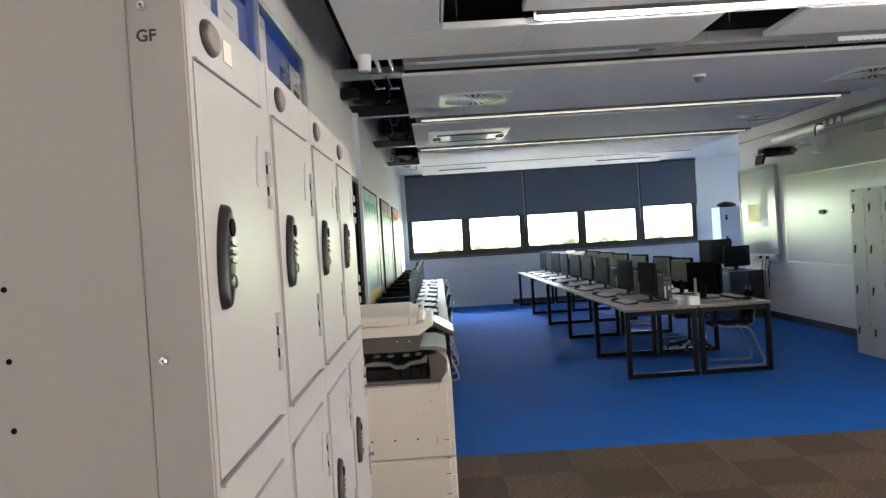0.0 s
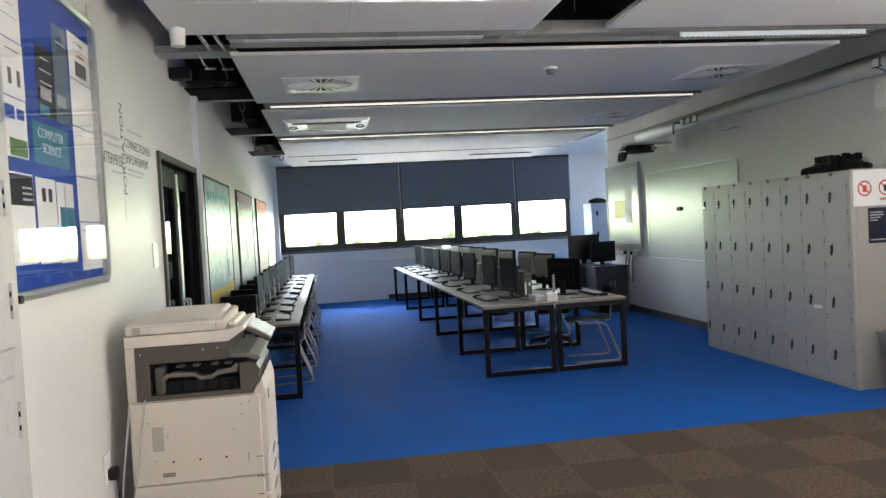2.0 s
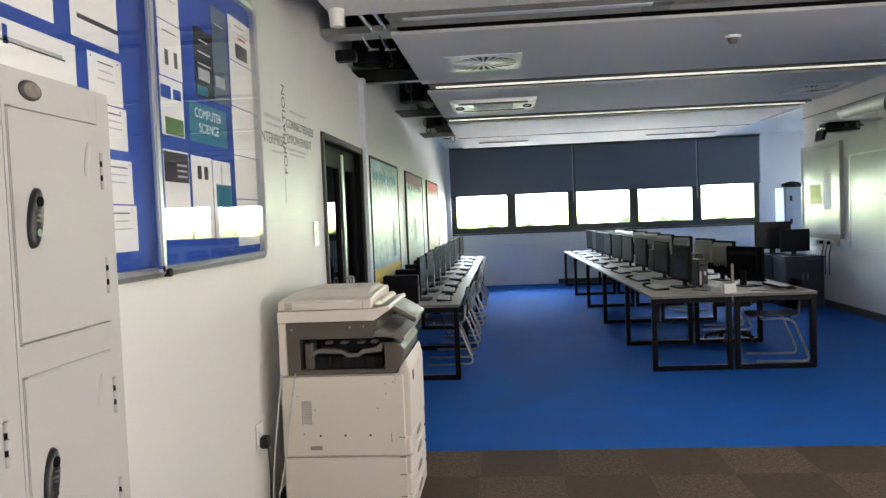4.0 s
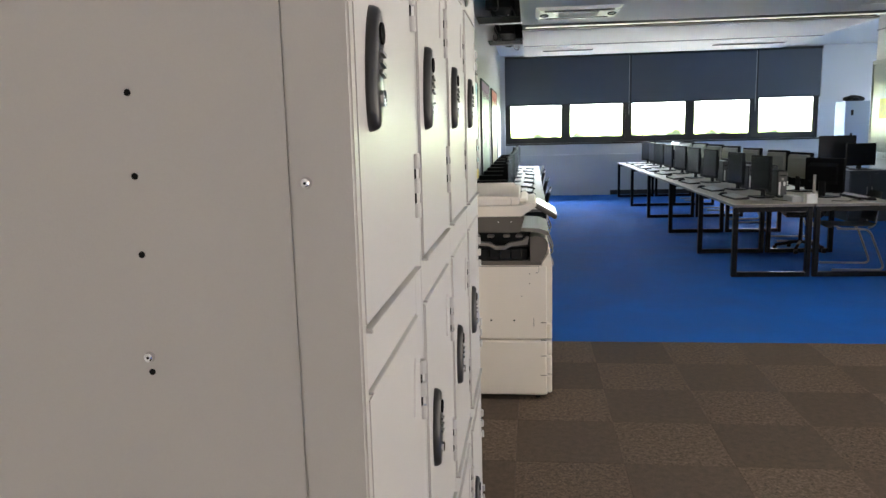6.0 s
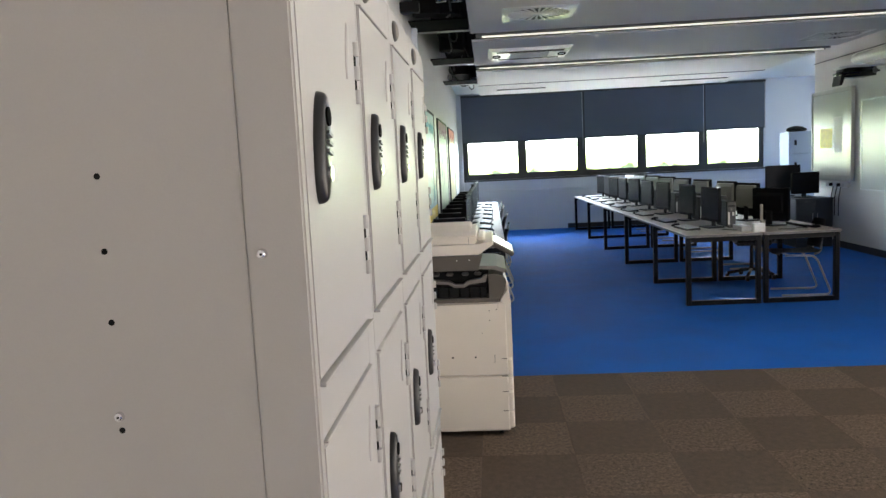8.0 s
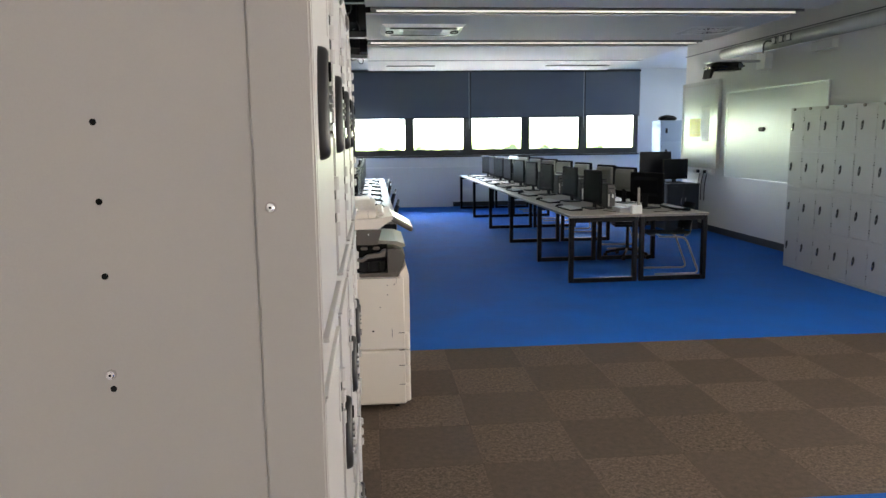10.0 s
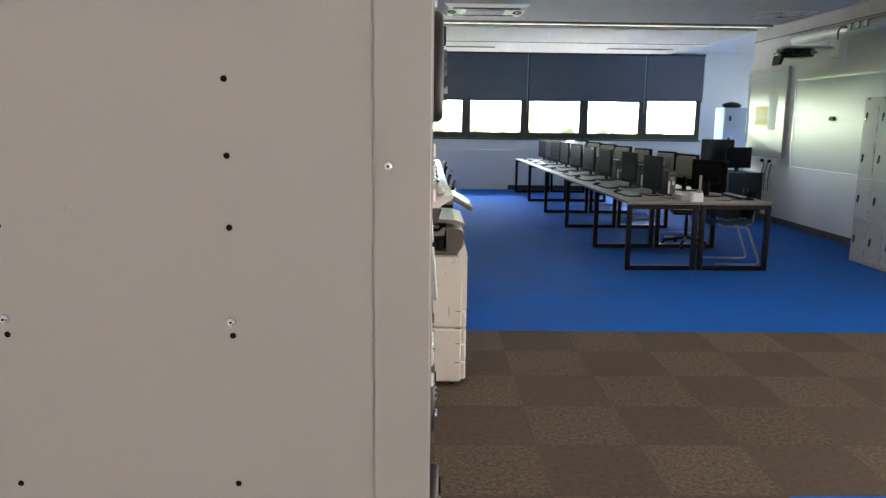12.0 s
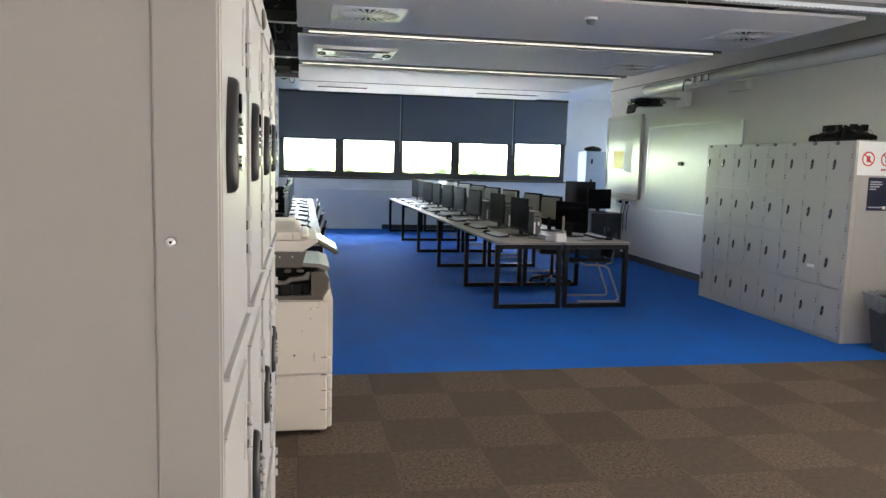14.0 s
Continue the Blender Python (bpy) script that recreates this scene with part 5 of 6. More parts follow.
# ---- chairs ----
def sled_chair(label, group, at):
    """Black shell on a chromed cantilever tube; faces +x in its own space."""
    c = thing("sled_chair", label, "chair", group, at)
    bm = bmesh.new()
    prof = [(0.23, 0.43), (0.20, 0.455), (0.0, 0.445), (-0.16, 0.45), (-0.20, 0.48)]
    rows = []
    for x, z in prof:
        rows.append([bm.verts.new((x, y, z + 0.015 * (y / 0.2) ** 2)) for y in (-0.21, -0.12, 0, 0.12, 0.21)])
    for a, b in zip(rows, rows[1:]):
        for k in range(4):
            bm.faces.new((a[k], a[k + 1], b[k + 1], b[k]))
    bmesh.ops.solidify(bm, geom=list(bm.faces), thickness=0.014)
    part("seat", bm, M_BLACK, c, smooth=True)
    bm = bmesh.new()
    prof = [(-0.205, 0.50), (-0.225, 0.60), (-0.25, 0.72), (-0.275, 0.80)]
    rows = []
    for j, (x, z) in enumerate(prof):
        w = (0.19, 0.21, 0.21, 0.17)[j]
        rows.append([bm.verts.new((x - 0.03 * (1 - (k / 2) ** 2) + 0.03, w * k / 2, z)) for k in (-2, -1, 0, 1, 2)])
    for a, b in zip(rows, rows[1:]):
        for k in range(4):
            bm.faces.new((a[k], a[k + 1], b[k + 1], b[k]))
    bmesh.ops.solidify(bm, geom=list(bm.faces), thickness=0.012)
    part("backrest", bm, M_BLACK, c, smooth=True)
    for s in (-1, 1):
        bm = bmesh.new()
        put_tube(bm, bend([(-0.15, 0.12 * s, 0.435), (-0.215, 0.12 * s, 0.46), (-0.225, 0.12 * s, 0.62)], 0.04), 0.010, seg=8)
        part("back_upright", bm, M_TUBE, c, smooth=True)
        y = 0.19 * s
        bm = bmesh.new()
        put_tube(bm, bend([(0.16, y * 0.9, 0.435), (-0.14, y, 0.428), (-0.30, y * 1.05, 0.012), (0.20, y * 1.1, 0.012)], 0.07), 0.011, seg=8)
        part("side_tube", bm, M_TUBE, c, smooth=True)
    bm = bmesh.new()
    put_cyl(bm, (0.12, -0.175, 0.434), (0.12, 0.175, 0.434), 0.010, seg=8)
    part("cross_bar", bm, M_TUBE, c)
    return c


def swivel_chair(label, group, at):
    c = thing("office_chair", label, "chair", group, at)
    for k in range(5):
        a = 2 * math.pi * k / 5
        bm = bmesh.new()
        put_tube(bm, [(0.03 * math.cos(a), 0.03 * math.sin(a), 0.11), (0.28 * math.cos(a), 0.28 * math.sin(a), 0.065)], 0.018, seg=8)
        leg = part("base_leg", bm, M_BLACK, c, smooth=True)
        bm = bmesh.new()
        put_cyl(bm, (0.28 * math.cos(a) - 0.02, 0.28 * math.sin(a), 0.028), (0.28 * math.cos(a) + 0.02, 0.28 * math.sin(a), 0.028), 0.028, seg=12)
        part("castor", bm, M_BLACK, leg)
    bm = bmesh.new()
    put_cyl(bm, (0, 0, 0.09), (0, 0, 0.42), 0.025, 0.018, seg=14)
    part("gas_column", bm, M_BLACK, c)
    bm = bmesh.new()
    put_box(bm, -0.22, -0.23, 0.42, 0.22, 0.23, 0.485, bevel=0.03, seg=3)
    part("seat", bm, M_BLACK, c)
    bm = bmesh.new()
    put_box(bm, -0.26, -0.20, 0.56, -0.21, 0.20, 0.86, bevel=0.02, seg=3)
    part("backrest", bm, M_BLACK, c)
    bm = bmesh.new()
    put_tube(bm, bend([(-0.02, 0, 0.41), (-0.25, 0, 0.42), (-0.265, 0, 0.65)], 0.05), 0.014)
    part("back_stem", bm, M_BLACK, c, smooth=True)
    return c


ch = sled_chair("black shell chair on chromed sled legs pushed to a desk", "sled chairs in the room", pose(3.95, 7.64, 0, 0, 0, 176))
for (x, y, a) in ((4.02, 9.6, 176), (3.98, 11.5, 184), (3.94, 13.2, 178), (3.90, 15.0, 181)):
    copy_thing(ch, pose(x, y, 0, 0, 0, a))
swivel_chair("black office swivel chair on a five-star base", "office chairs", pose(3.85, 8.72, 0, 0, 0, 170))
for (x, y, a) in ((0.60, 7.84, 183), (0.64, 8.75, 178), (0.62, 9.7, 183), (0.66, 10.6, 176), (0.62, 11.5, 184), (0.64, 12.6, 180), (0.63, 13.8, 178)):
    copy_thing(ch, pose(x, y, 0, 0, 0, a))

# ---- wall desks on the west side ----
WS = (6.93, 8.55, 10.17, 11.79, 13.41, 15.03)
for i, (a, b) in enumerate(zip(WS, WS[1:])):
    bench("pale topped wall desk on black looped steel legs", "desks along the west wall", 0.06, 0.815, a, b, Matrix(), last=i == 4, first=i == 0)
WY = (7.42, 8.22, 9.02, 9.85, 10.7, 11.6, 12.5, 13.4, 14.3)
for i, y in enumerate(WY):
    jx, ja = rng.uniform(-0.02, 0.02), rng.uniform(-4, 4)
    row_item("mw", make_monitor, "black flat monitor on a wall desk", "monitors along the west wall", pose(0.40 + jx, y, TOPZ, 0, 0, -6 + ja))
    row_item("kl", make_keyboard, "", "", pose(0.62 + jx, y - 0.02, TOPZ, 0, 0, ja))
    row_item("mo", make_mouse, "", "", pose(0.66, y + 0.31, TOPZ, 0, 0, ja * 3))
    row_item("tw", make_tower, "black desktop computer standing beside its monitor", "computers along the west wall", pose(0.25, y - 0.36, TOPZ, 0, 0, ja))
    loose_cable([(0.28, y, TOPZ + 0.03), (0.15, y - 0.05, TOPZ + 0.005), (0.10, y - 0.25, TOPZ + 0.005), (0.08, y - 0.5, TOPZ + 0.005)])
for y in (7.3, 8.9):
    loose_cable([(0.7, y, 0.70), (0.72, y + 0.1, 0.45), (0.66, y + 0.2, 0.30), (0.60, y + 0.1, 0.55), (0.56, y, 0.70)], "black cable looping under the desk")

# ---- west wall: display boards ----
def display_board(y0, y1, label, field, border, title, seed, top=0.14, foot=0.0):
    b = thing("display_board", label, "display board", "display boards on the west wall")
    z0, z1 = 0.93, 2.175
    box_part("backing", (0.0, y0, z0, 0.016, y1, z1), M_INK_DARK, b)
    box_part("paper", (0.0165, y0 + 0.012, z0 + 0.012, 0.018, y1 - 0.012, z1 - 0.012), field, b)
    for q in ((y0 + 0.012, z1 - top, y1 - 0.012, z1 - 0.012), (y0 + 0.012, z0 + 0.012, y1 - 0.012, z0 + foot)):
        if q[3] - q[1] > 0.02:
            box_part("border", (0.0185, q[0], q[1], 0.0205, q[2], q[3]), border, b)
    r = random.Random(seed)
    bm = bmesh.new()
    n = 9
    for k in range(n):
        y = y0 + 0.15 + (y1 - y0 - 0.3) * k / n
        w = (y1 - y0 - 0.3) / n * 0.7
        put_box(bm, 0.021, y, z1 - 0.24, 0.0225, y + w * 0.3, z1 - 0.10 - r.uniform(0, 0.03))
        put_box(bm, 0.021, y + w * 0.3, z1 - 0.18 - r.uniform(0, 0.04), 0.0225, y + w, z1 - 0.14)
    part("title_bar", bm, title, b)
    for k in range(6):
        y = r.uniform(y0 + 0.14, y1 - 0.42)
        z = r.uniform(z0 + 0.2, z1 - 0.55)
        w, h = r.choice(((0.21, 0.297), (0.297, 0.21), (0.15, 0.21)))
        box_part("sheet", (0.021 + k * 0.0004, y, z, 0.0212 + k * 0.0004 + 0.0006, y + w, z + h), r.choice((M_FADE, field, M_SKYP, M_PAPER, M_TEAL)), b)
    f = bmesh.new()
    for q in ((y0 - 0.012, z0 - 0.012, y1 + 0.012, z0), (y0 - 0.012, z1, y1 + 0.012, z1 + 0.012), (y0 - 0.012, z0, y0, z1), (y1, z0, y1 + 0.012, z1)):
        put_box(f, 0.0, q[0], q[1], 0.024, q[2], q[3])
    part("frame", f, M_INK_DARK, b)


display_board(6.92, 8.72, "pale blue display with cyan title and yellow foot", M_SKYP, M_YELLOW, M_CYANP, 1, top=0.0, foot=0.15)
display_board(9.48, 11.36, "framed pale green display with a plum title band", M_MURAL, M_MAGENTA, M_MAGENTA, 2)
display_board(12.08, 13.98, "framed warm display with a red title band", M_WARMP, M_REDB, M_REDB, 3)

# lettered wall graphic above a glossy lower edge
wg = thing("wall_graphic", "glossy white wall panel with grey value words", "wall graphic")
box_part("panel", (0.0, 3.672, 1.585, 0.010, 4.752, 2.80), M_PANEL, wg)


def words(text, y, z, size, mat, up=False):
    m = Matrix.Translation((0.0108, y, z)) @ ON_WEST
    if up:
        m = m @ Matrix.Rotation(radians(90), 4, 'Z')
    lettering("word", text, size, m, mat, wg, 0.0006)


words("ENTERPRISE", 3.71, 2.02, 0.088, M_INK)
words("CONNECTEDNESS", 4.225, 2.145, 0.076, M_INK)
words("EMPOWERMENT", 4.225, 2.055, 0.076, M_INK)
words("FORMATION", 4.215, 1.86, 0.092, M_INK, True)
for (y, w, z, h, mt) in ((3.92, 0.30, 2.16, 0.022, M_FADE), (3.95, 0.26, 2.12, 0.016, M_FADE), (4.02, 0.22, 1.975, 0.014, M_FADE), (4.34, 0.40, 2.01, 0.016, M_FADE), (4.36, 0.34, 1.985, 0.012, M_FADE), (4.40, 0.36, 2.245, 0.014, M_FADE)):
    box_part("small_word", (0.0102, y - 0.095, z, 0.0108, y - 0.095 + w, z + h), mt, wg, "pale unreadable line of words")
box_part("fading_word", (0.0102, 4.150, 1.70, 0.0108, 4.166, 1.84), M_FADE, wg)
sw = thing("door_switch", "brushed metal door release switch plate", "switch")
box_part("plate", (0.0, 4.775, 1.415, 0.010, 4.88, 1.578), M_PIPE, sw, bevel=0.003)
box_part("button", (0.010, 4.81, 1.475, 0.016, 4.845, 1.515), M_WHITE, sw, bevel=0.002)

# glazed noticeboard
nb = thing("notice_board", "large glazed blue noticeboard with an aluminium frame", "noticeboard")
N0, N1, NZ0, NZ1 = 0.95, 3.625, 1.437, 2.660
NM = 2.440
box_part("felt", (0.0, N0, NZ0, 0.018, N1, NZ1), M_BOARD_BLUE, nb)


def corner_arc(cy, cz, r, a0, n=5):
    return [(cy + r * math.cos(a0 + k * math.pi / 2 / n), cz + r * math.sin(a0 + k * math.pi / 2 / n)) for k in range(n + 1)]


def rounded_ring(bm, y0, y1, z0, z1, t, r, x0, x1):
    """A rounded picture-frame profile of width t that faces +x."""
    rows = []
    for g, q in ((0.0, r), (t, r * 0.45)):
        a, b, c, d = y0 + g, y1 - g, z0 + g, z1 - g
        rows.append(corner_arc(b - q, d - q, q, 0) + corner_arc(a + q, d - q, q, math.pi / 2) + corner_arc(a + q, c + q, q, math.pi) + corner_arc(b - q, c + q, q, 1.5 * math.pi))
    mid = [((p[0] + q[0]) / 2, (p[1] + q[1]) / 2) for p, q in zip(*rows)]
    loops = [[bm.verts.new((x, *p)) for p in ring] for x, ring in ((x0, rows[0]), (x1 - 0.008, rows[0]), (x1, mid), (x1 - 0.008, rows[1]), (x0, rows[1]))]
    n = len(loops[0])
    for a, b in zip(loops, loops[1:]):
        for k in range(n):
            bm.faces.new((a[k], a[(k + 1) % n], b[(k + 1) % n], b[k]))


bm = bmesh.new()
rounded_ring(bm, N0 - 0.033, N1 + 0.033, NZ0 - 0.037, NZ1 + 0.037, 0.036, 0.06, 0.001, 0.052)
part("frame", bm, M_ALU, nb)
bm = bmesh.new()
put_box(bm, 0.046, NM - 0.018, NZ0 - 0.03, 0.066, NM + 0.018, NZ1 + 0.03, bevel=0.006, seg=2)
part("meeting_stile", bm, M_ALU, nb)
bm = bmesh.new()
put_cyl(bm, (0.055, NM + 0.012, NZ0 - 0.022), (0.080, NM + 0.012, NZ0 - 0.022), 0.015, seg=16)
part("lock", bm, M_BLACK, nb)
bm = bmesh.new()
put_cyl(bm, (0.055, NM - 0.03, NZ0 - 0.006), (0.074, NM - 0.03, NZ0 - 0.006), 0.012, seg=16)
part("lock_barrel", bm, M_CHROME, nb)
for a, b in ((N0, NM - 0.018), (NM + 0.018, N1)):
    pane_x("glazing", a, NZ0, b, NZ1, 0.042, M_ACRYL, nb, "clear glossy sliding pane")


def pinned(y, z, w, h, mat, lines=3, seed=0, name="pinned_sheet", label="white printed sheet pinned behind glass"):
    s = thing(name, label, "paper sheet", "sheets on the noticeboard")
    box_part("sheet", (0.0185, y, z, 0.0195, y + w, z + h), mat, s)
    r = random.Random(seed)
    for k in range(lines):
        lw = w * r.uniform(0.35, 0.8)
        yy = y + (w - lw) / 2
        zz = z + h * (0.82 - 0.17 * k)
        box_part("text_line", (0.0197, yy, zz, 0.0203, yy + lw, zz + 0.0045), (M_INK if k == 0 else M_FADE) if mat is M_PAPER else M_PAPER, s)
    return s


def picture(sheet, y0, z0, y1, z1, mat, name="picture"):
    box_part(name, (0.0197, y0, z0, 0.0203, y1, z1), mat, sheet)


# columns of sheets, from beside the lockers to the wall graphic
pinned(1.30, 2.175, 0.62, 0.30, M_PAPER, 4, 1)
p = pinned(1.50, 1.80, 0.52, 0.335, M_PAPER, 1, 2)
picture(p, 1.64, 2.075, 1.95, 2.09, M_FADE, "heading")
picture(p, 1.69, 2.07, 1.71, 2.12, M_BOARD_BLUE, "badge")
p = pinned(2.005, 2.165, 0.275, 0.38, M_PAPER, 2, 3)
picture(p, 2.04, 2.225, 2.28, 2.24, M_INK_DARK, "heading")
for z0, z1, sd in ((1.985, 2.138, 4), (1.840, 1.980, 5), (1.662, 1.807, 6), (1.502, 1.657, 7)):
    p = pinned(2.085 + 0.05 * (sd > 4) * (sd - 4) / 3, z0, 0.205, z1 - z0, M_PAPER, 3, sd)
    for y in (2.10, 2.262):
        picture(p, y + 0.04 * (sd > 5), z1 - 0.016, y + 0.006 + 0.04 * (sd > 5), z1 - 0.010, M_INK, "pin")
p = pinned(2.575, 2.37, 0.195, 0.27, M_PAPER, 4, 9)
p = pinned(2.575, 2.155, 0.20, 0.21, M_PAPER, 1, 10)
for k in range(2):
    picture(p, 2.625 + k * 0.08, 2.20, 2.655 + k * 0.08, 2.26, M_INK, "drawing")
p = pinned(2.57, 1.93, 0.20, 0.22, M_PAPER, 0, 11)
picture(p, 2.60, 1.935, 2.76, 2.00, M_GREENP)
picture(p, 2.575, 2.07, 2.66, 2.12, M_BOARD_BLUE)
picture(p, 2.68, 2.075, 2.75, 2.115, M_BOARD_BLUE)
p = pinned(2.565, 1.53, 0.225, 0.345, M_PAPER, 0, 12)
picture(p, 2.57, 1.752, 2.785, 1.868, M_INK_DARK)
for k in range(3):
    box_part("text_line", (0.0205, 2.68, 1.772 + k * 0.022, 0.0209, 2.77, 1.780 + k * 0.022), M_FADE, p)
p = pinned(2.905, 2.125, 0.20, 0.295, M_INK_DARK, 3, 13, "pinned_poster", "dark printed poster pinned behind glass")
picture(p, 2.94, 2.20, 3.06, 2.25, M_FADE)
picture(p, 2.92, 2.135, 3.03, 2.175, M_TEAL)
cs_ = pinned(2.822, 1.928, 0.41, 0.168, M_TEAL, 0, 14, "subject_poster", "teal computer science poster behind glass")
lettering("lettering", "COMPUTER", 0.056, Matrix.Translation((0.0205, 2.875, 2.035)) @ ON_WEST, M_PAPER, cs_, 0.0006)
lettering("lettering", "SCIENCE", 0.056, Matrix.Translation((0.0205, 2.915, 1.975)) @ ON_WEST, M_PAPER, cs_, 0.0006)
p = pinned(2.815, 1.525, 0.215, 0.345, M_PAPER, 0, 15)
for k in range(2):
    picture(p, 2.875 + k * 0.07, 1.775, 2.915 + k * 0.07, 1.83, M_INK_DARK, "drawing")
p = pinned(3.04, 1.52, 0.21, 0.345, M_PAPER, 0, 16)
picture(p, 3.07, 1.66, 3.245, 1.76, M_TEAL)
picture(p, 3.13, 1.53, 3.145, 1.85, M_FADE, "fold")
p = pinned(3.11, 2.128, 0.18, 0.43, M_SLATEP, 1, 17, "pinned_poster", "slate blue printed poster pinned behind glass")
picture(p, 3.13, 2.20, 3.24, 2.25, M_FADE)
p = pinned(3.318, 2.365, 0.30, 0.21, M_PAPER, 2, 18)
picture(p, 3.40, 2.385, 3.56, 2.455, M_INK)
picture(p, 3.44, 2.48, 3.54, 2.49, M_RED, "heading")
pinned(3.315, 2.145, 0.305, 0.215, M_PAPER, 0, 19)
pinned(3.312, 1.912, 0.305, 0.228, M_PAPER, 0, 20)
pinned(3.312, 1.702, 0.305, 0.205, M_PAPER, 0, 21)
pinned(3.316, 1.475, 0.300, 0.222, M_PAPER, 1, 22)

# ---- east wall ----
wb = thing("whiteboard", "white magnetic whiteboard in an aluminium frame", "whiteboard")
B0, B1, BZ0, BZ1 = 8.02, 10.58, 0.925, 2.18
box_part("surface", (XE - 0.018, B0, BZ0, XE - 0.002, B1, BZ1), M_WB, wb)
bm = bmesh.new()
for q in ((B0 - 0.02, BZ0 - 0.02, B1 + 0.02, BZ0), (B0 - 0.02, BZ1, B1 + 0.02, BZ1 + 0.02), (B0 - 0.02, BZ0, B0, BZ1), (B1, BZ0, B1 + 0.02, BZ1)):
    put_box(bm, XE - 0.028, q[0], q[1], XE - 0.001, q[2], q[3], bevel=0.003)
part("frame", bm, M_ALU, wb)
er = thing("board_eraser", "black board eraser stuck to the whiteboard", "eraser")
bm = bmesh.new()
put_box(bm, XE - 0.06, 9.42, 1.60, XE - 0.019, 9.56, 1.66, bevel=0.012, seg=2)
part("body", bm, M_BLACK, er)
ib = thing("interactive_board", "white interactive board with a pale frame and a yellow note", "interactive board")
box_part("surface", (XE - 0.045, 10.93, 1.10, XE - 0.03, 12.15, 2.36), M_WB, ib)
bm = bmesh.new()
for q in ((10.82, 1.03, 12.18, 1.10), (10.82, 2.36, 12.18, 2.42), (10.82, 1.10, 10.93, 2.36), (12.15, 1.10, 12.18, 2.36)):
    put_box(bm, XE - 0.06, q[0], q[1], XE - 0.002, q[2], q[3], bevel=0.006)
part("frame", bm, M_TRUNK, ib)
box_part("pasted_sheet", (XE - 0.047, 11.12, 1.45, XE - 0.0455, 11.40, 2.0), M_PAPER, ib)
st = thing("sticky_note", "yellow paper notice on the interactive board", "note")
box_part("sheet", (XE - 0.0485, 11.45, 1.53, XE - 0.0465, 11.88, 1.83), M_STICKY, st)
so2 = thing("socket_strip", "white trunking with sockets and plugs under the board", "socket strip")
box_part("trunk", (XE - 0.05, 10.95, 0.92, XE - 0.001, 12.1, 1.01), M_WHITE, so2, bevel=0.006)
for k, y in enumerate((11.02, 11.14, 11.26, 11.40, 11.55)):
    box_part("plug", (XE - 0.095, y, 0.94, XE - 0.05, y + 0.055, 0.99), M_BLACK if k % 2 else M_WHITE, so2, bevel=0.008)
for y in (11.05, 11.18, 11.30):
    c = thing("hanging_cable", "black cable hanging from the sockets", "cable")
    bm = bmesh.new()
    put_tube(bm, bend([(XE - 0.09, y, 0.94), (XE - 0.12, y, 0.80), (XE - 0.08, y + 0.1, 0.66), (XE - 0.10, y + 0.05, 0.5)], 0.08), 0.007, seg=6)
    part("lead", bm, M_CABLE, c, smooth=True)

# half-round trunking and plasterboard step
tk = thing("wall_trunking", "pale grey half-round trunking running under the ceiling", "trunking")
bm = bmesh.new()
out_ = [(XE - 0.001 - 0.125 * math.sin(math.pi * k / 14), 2.785 - 0.082 * math.cos(math.pi * k / 14)) for k in range(15)]
put_prism(bm, out_, 'y', 3.60, 10.72)
part("casing", bm, M_TRUNK, tk, smooth=True)
for y in (5.49, 8.72, 8.90, 9.08):
    clip = box_part("outlet_plate", (XE - 0.134, y, 2.742, XE - 0.112, y + 0.10, 2.832), M_HOUSING, tk, bevel=0.003)
    box_part("outlet_face", (XE - 0.140, y + 0.012, 2.752, XE - 0.1345, y + 0.088, 2.822), M_WHITE, clip, bevel=0.002)
structure("wall_step", [(XE - 0.02, YS, 2.882, XE, YC, 2.894)], M_HOUSING, "shadow bead above the trunking", "trim")
wf = thing("wireless_access_point", "white rounded wireless access point with a small status light", "access point")
bm = bmesh.new()
put_box(bm, XE - 0.055, 5.465, 2.375, XE - 0.002, 5.690, 2.665, bevel=0.026, seg=5)
part("case", bm, M_WHITE, wf)
box_part("status_light", (XE - 0.0572, 5.60, 2.585, XE - 0.0552, 5.612, 2.597), material("pale_indicator", (0.8, 0.9, 0.9), 0.4, emit=(0.8, 0.95, 1, 0.8)), wf)
bm = bmesh.new()
put_tube(bm, bend([(XE - 0.03, 5.49, 2.655), (XE - 0.09, 5.47, 2.70), (XE - 0.142, 5.54, 2.75)], 0.03), 0.005, seg=6)
part("lead", bm, M_CABLE, wf, smooth=True)
jb = thing("junction_box", "pale grey wall box above the whiteboard", "junction box")
box_part("case", (XE - 0.09, 7.90, 2.555, XE - 0.001, 8.32, 2.665), M_TRUNK, jb, bevel=0.006)

# short-throw projector on its arm
pj = thing("projector", "black and silver short-throw projector on a wall arm", "projector")
bm = bmesh.new()
put_prism(bm, [(5.22, 9.50), (5.30, 9.42), (5.72, 9.44), (5.94, 9.48), (5.94, 9.62), (5.72, 9.78), (5.30, 9.80), (5.22, 9.72)], 'z', 2.548, 2.572)
bmesh.ops.bevel(bm, geom=list(bm.edges), offset=0.006, segments=2, affect='EDGES', clamp_overlap=True)
part("arm", bm, M_ALU, pj)
bm = bmesh.new()
put_box(bm, 5.26, 9.40, 2.435, 5.70, 9.82, 2.545, bevel=0.045, seg=4)
part("body", bm, M_BLACK_GLOSS, pj, smooth=True)
box_part("wall_plate", (5.94, 9.36, 2.44, XE - 0.001, 9.60, 2.66), M_WHITE, pj, bevel=0.006)
bm = bmesh.new()
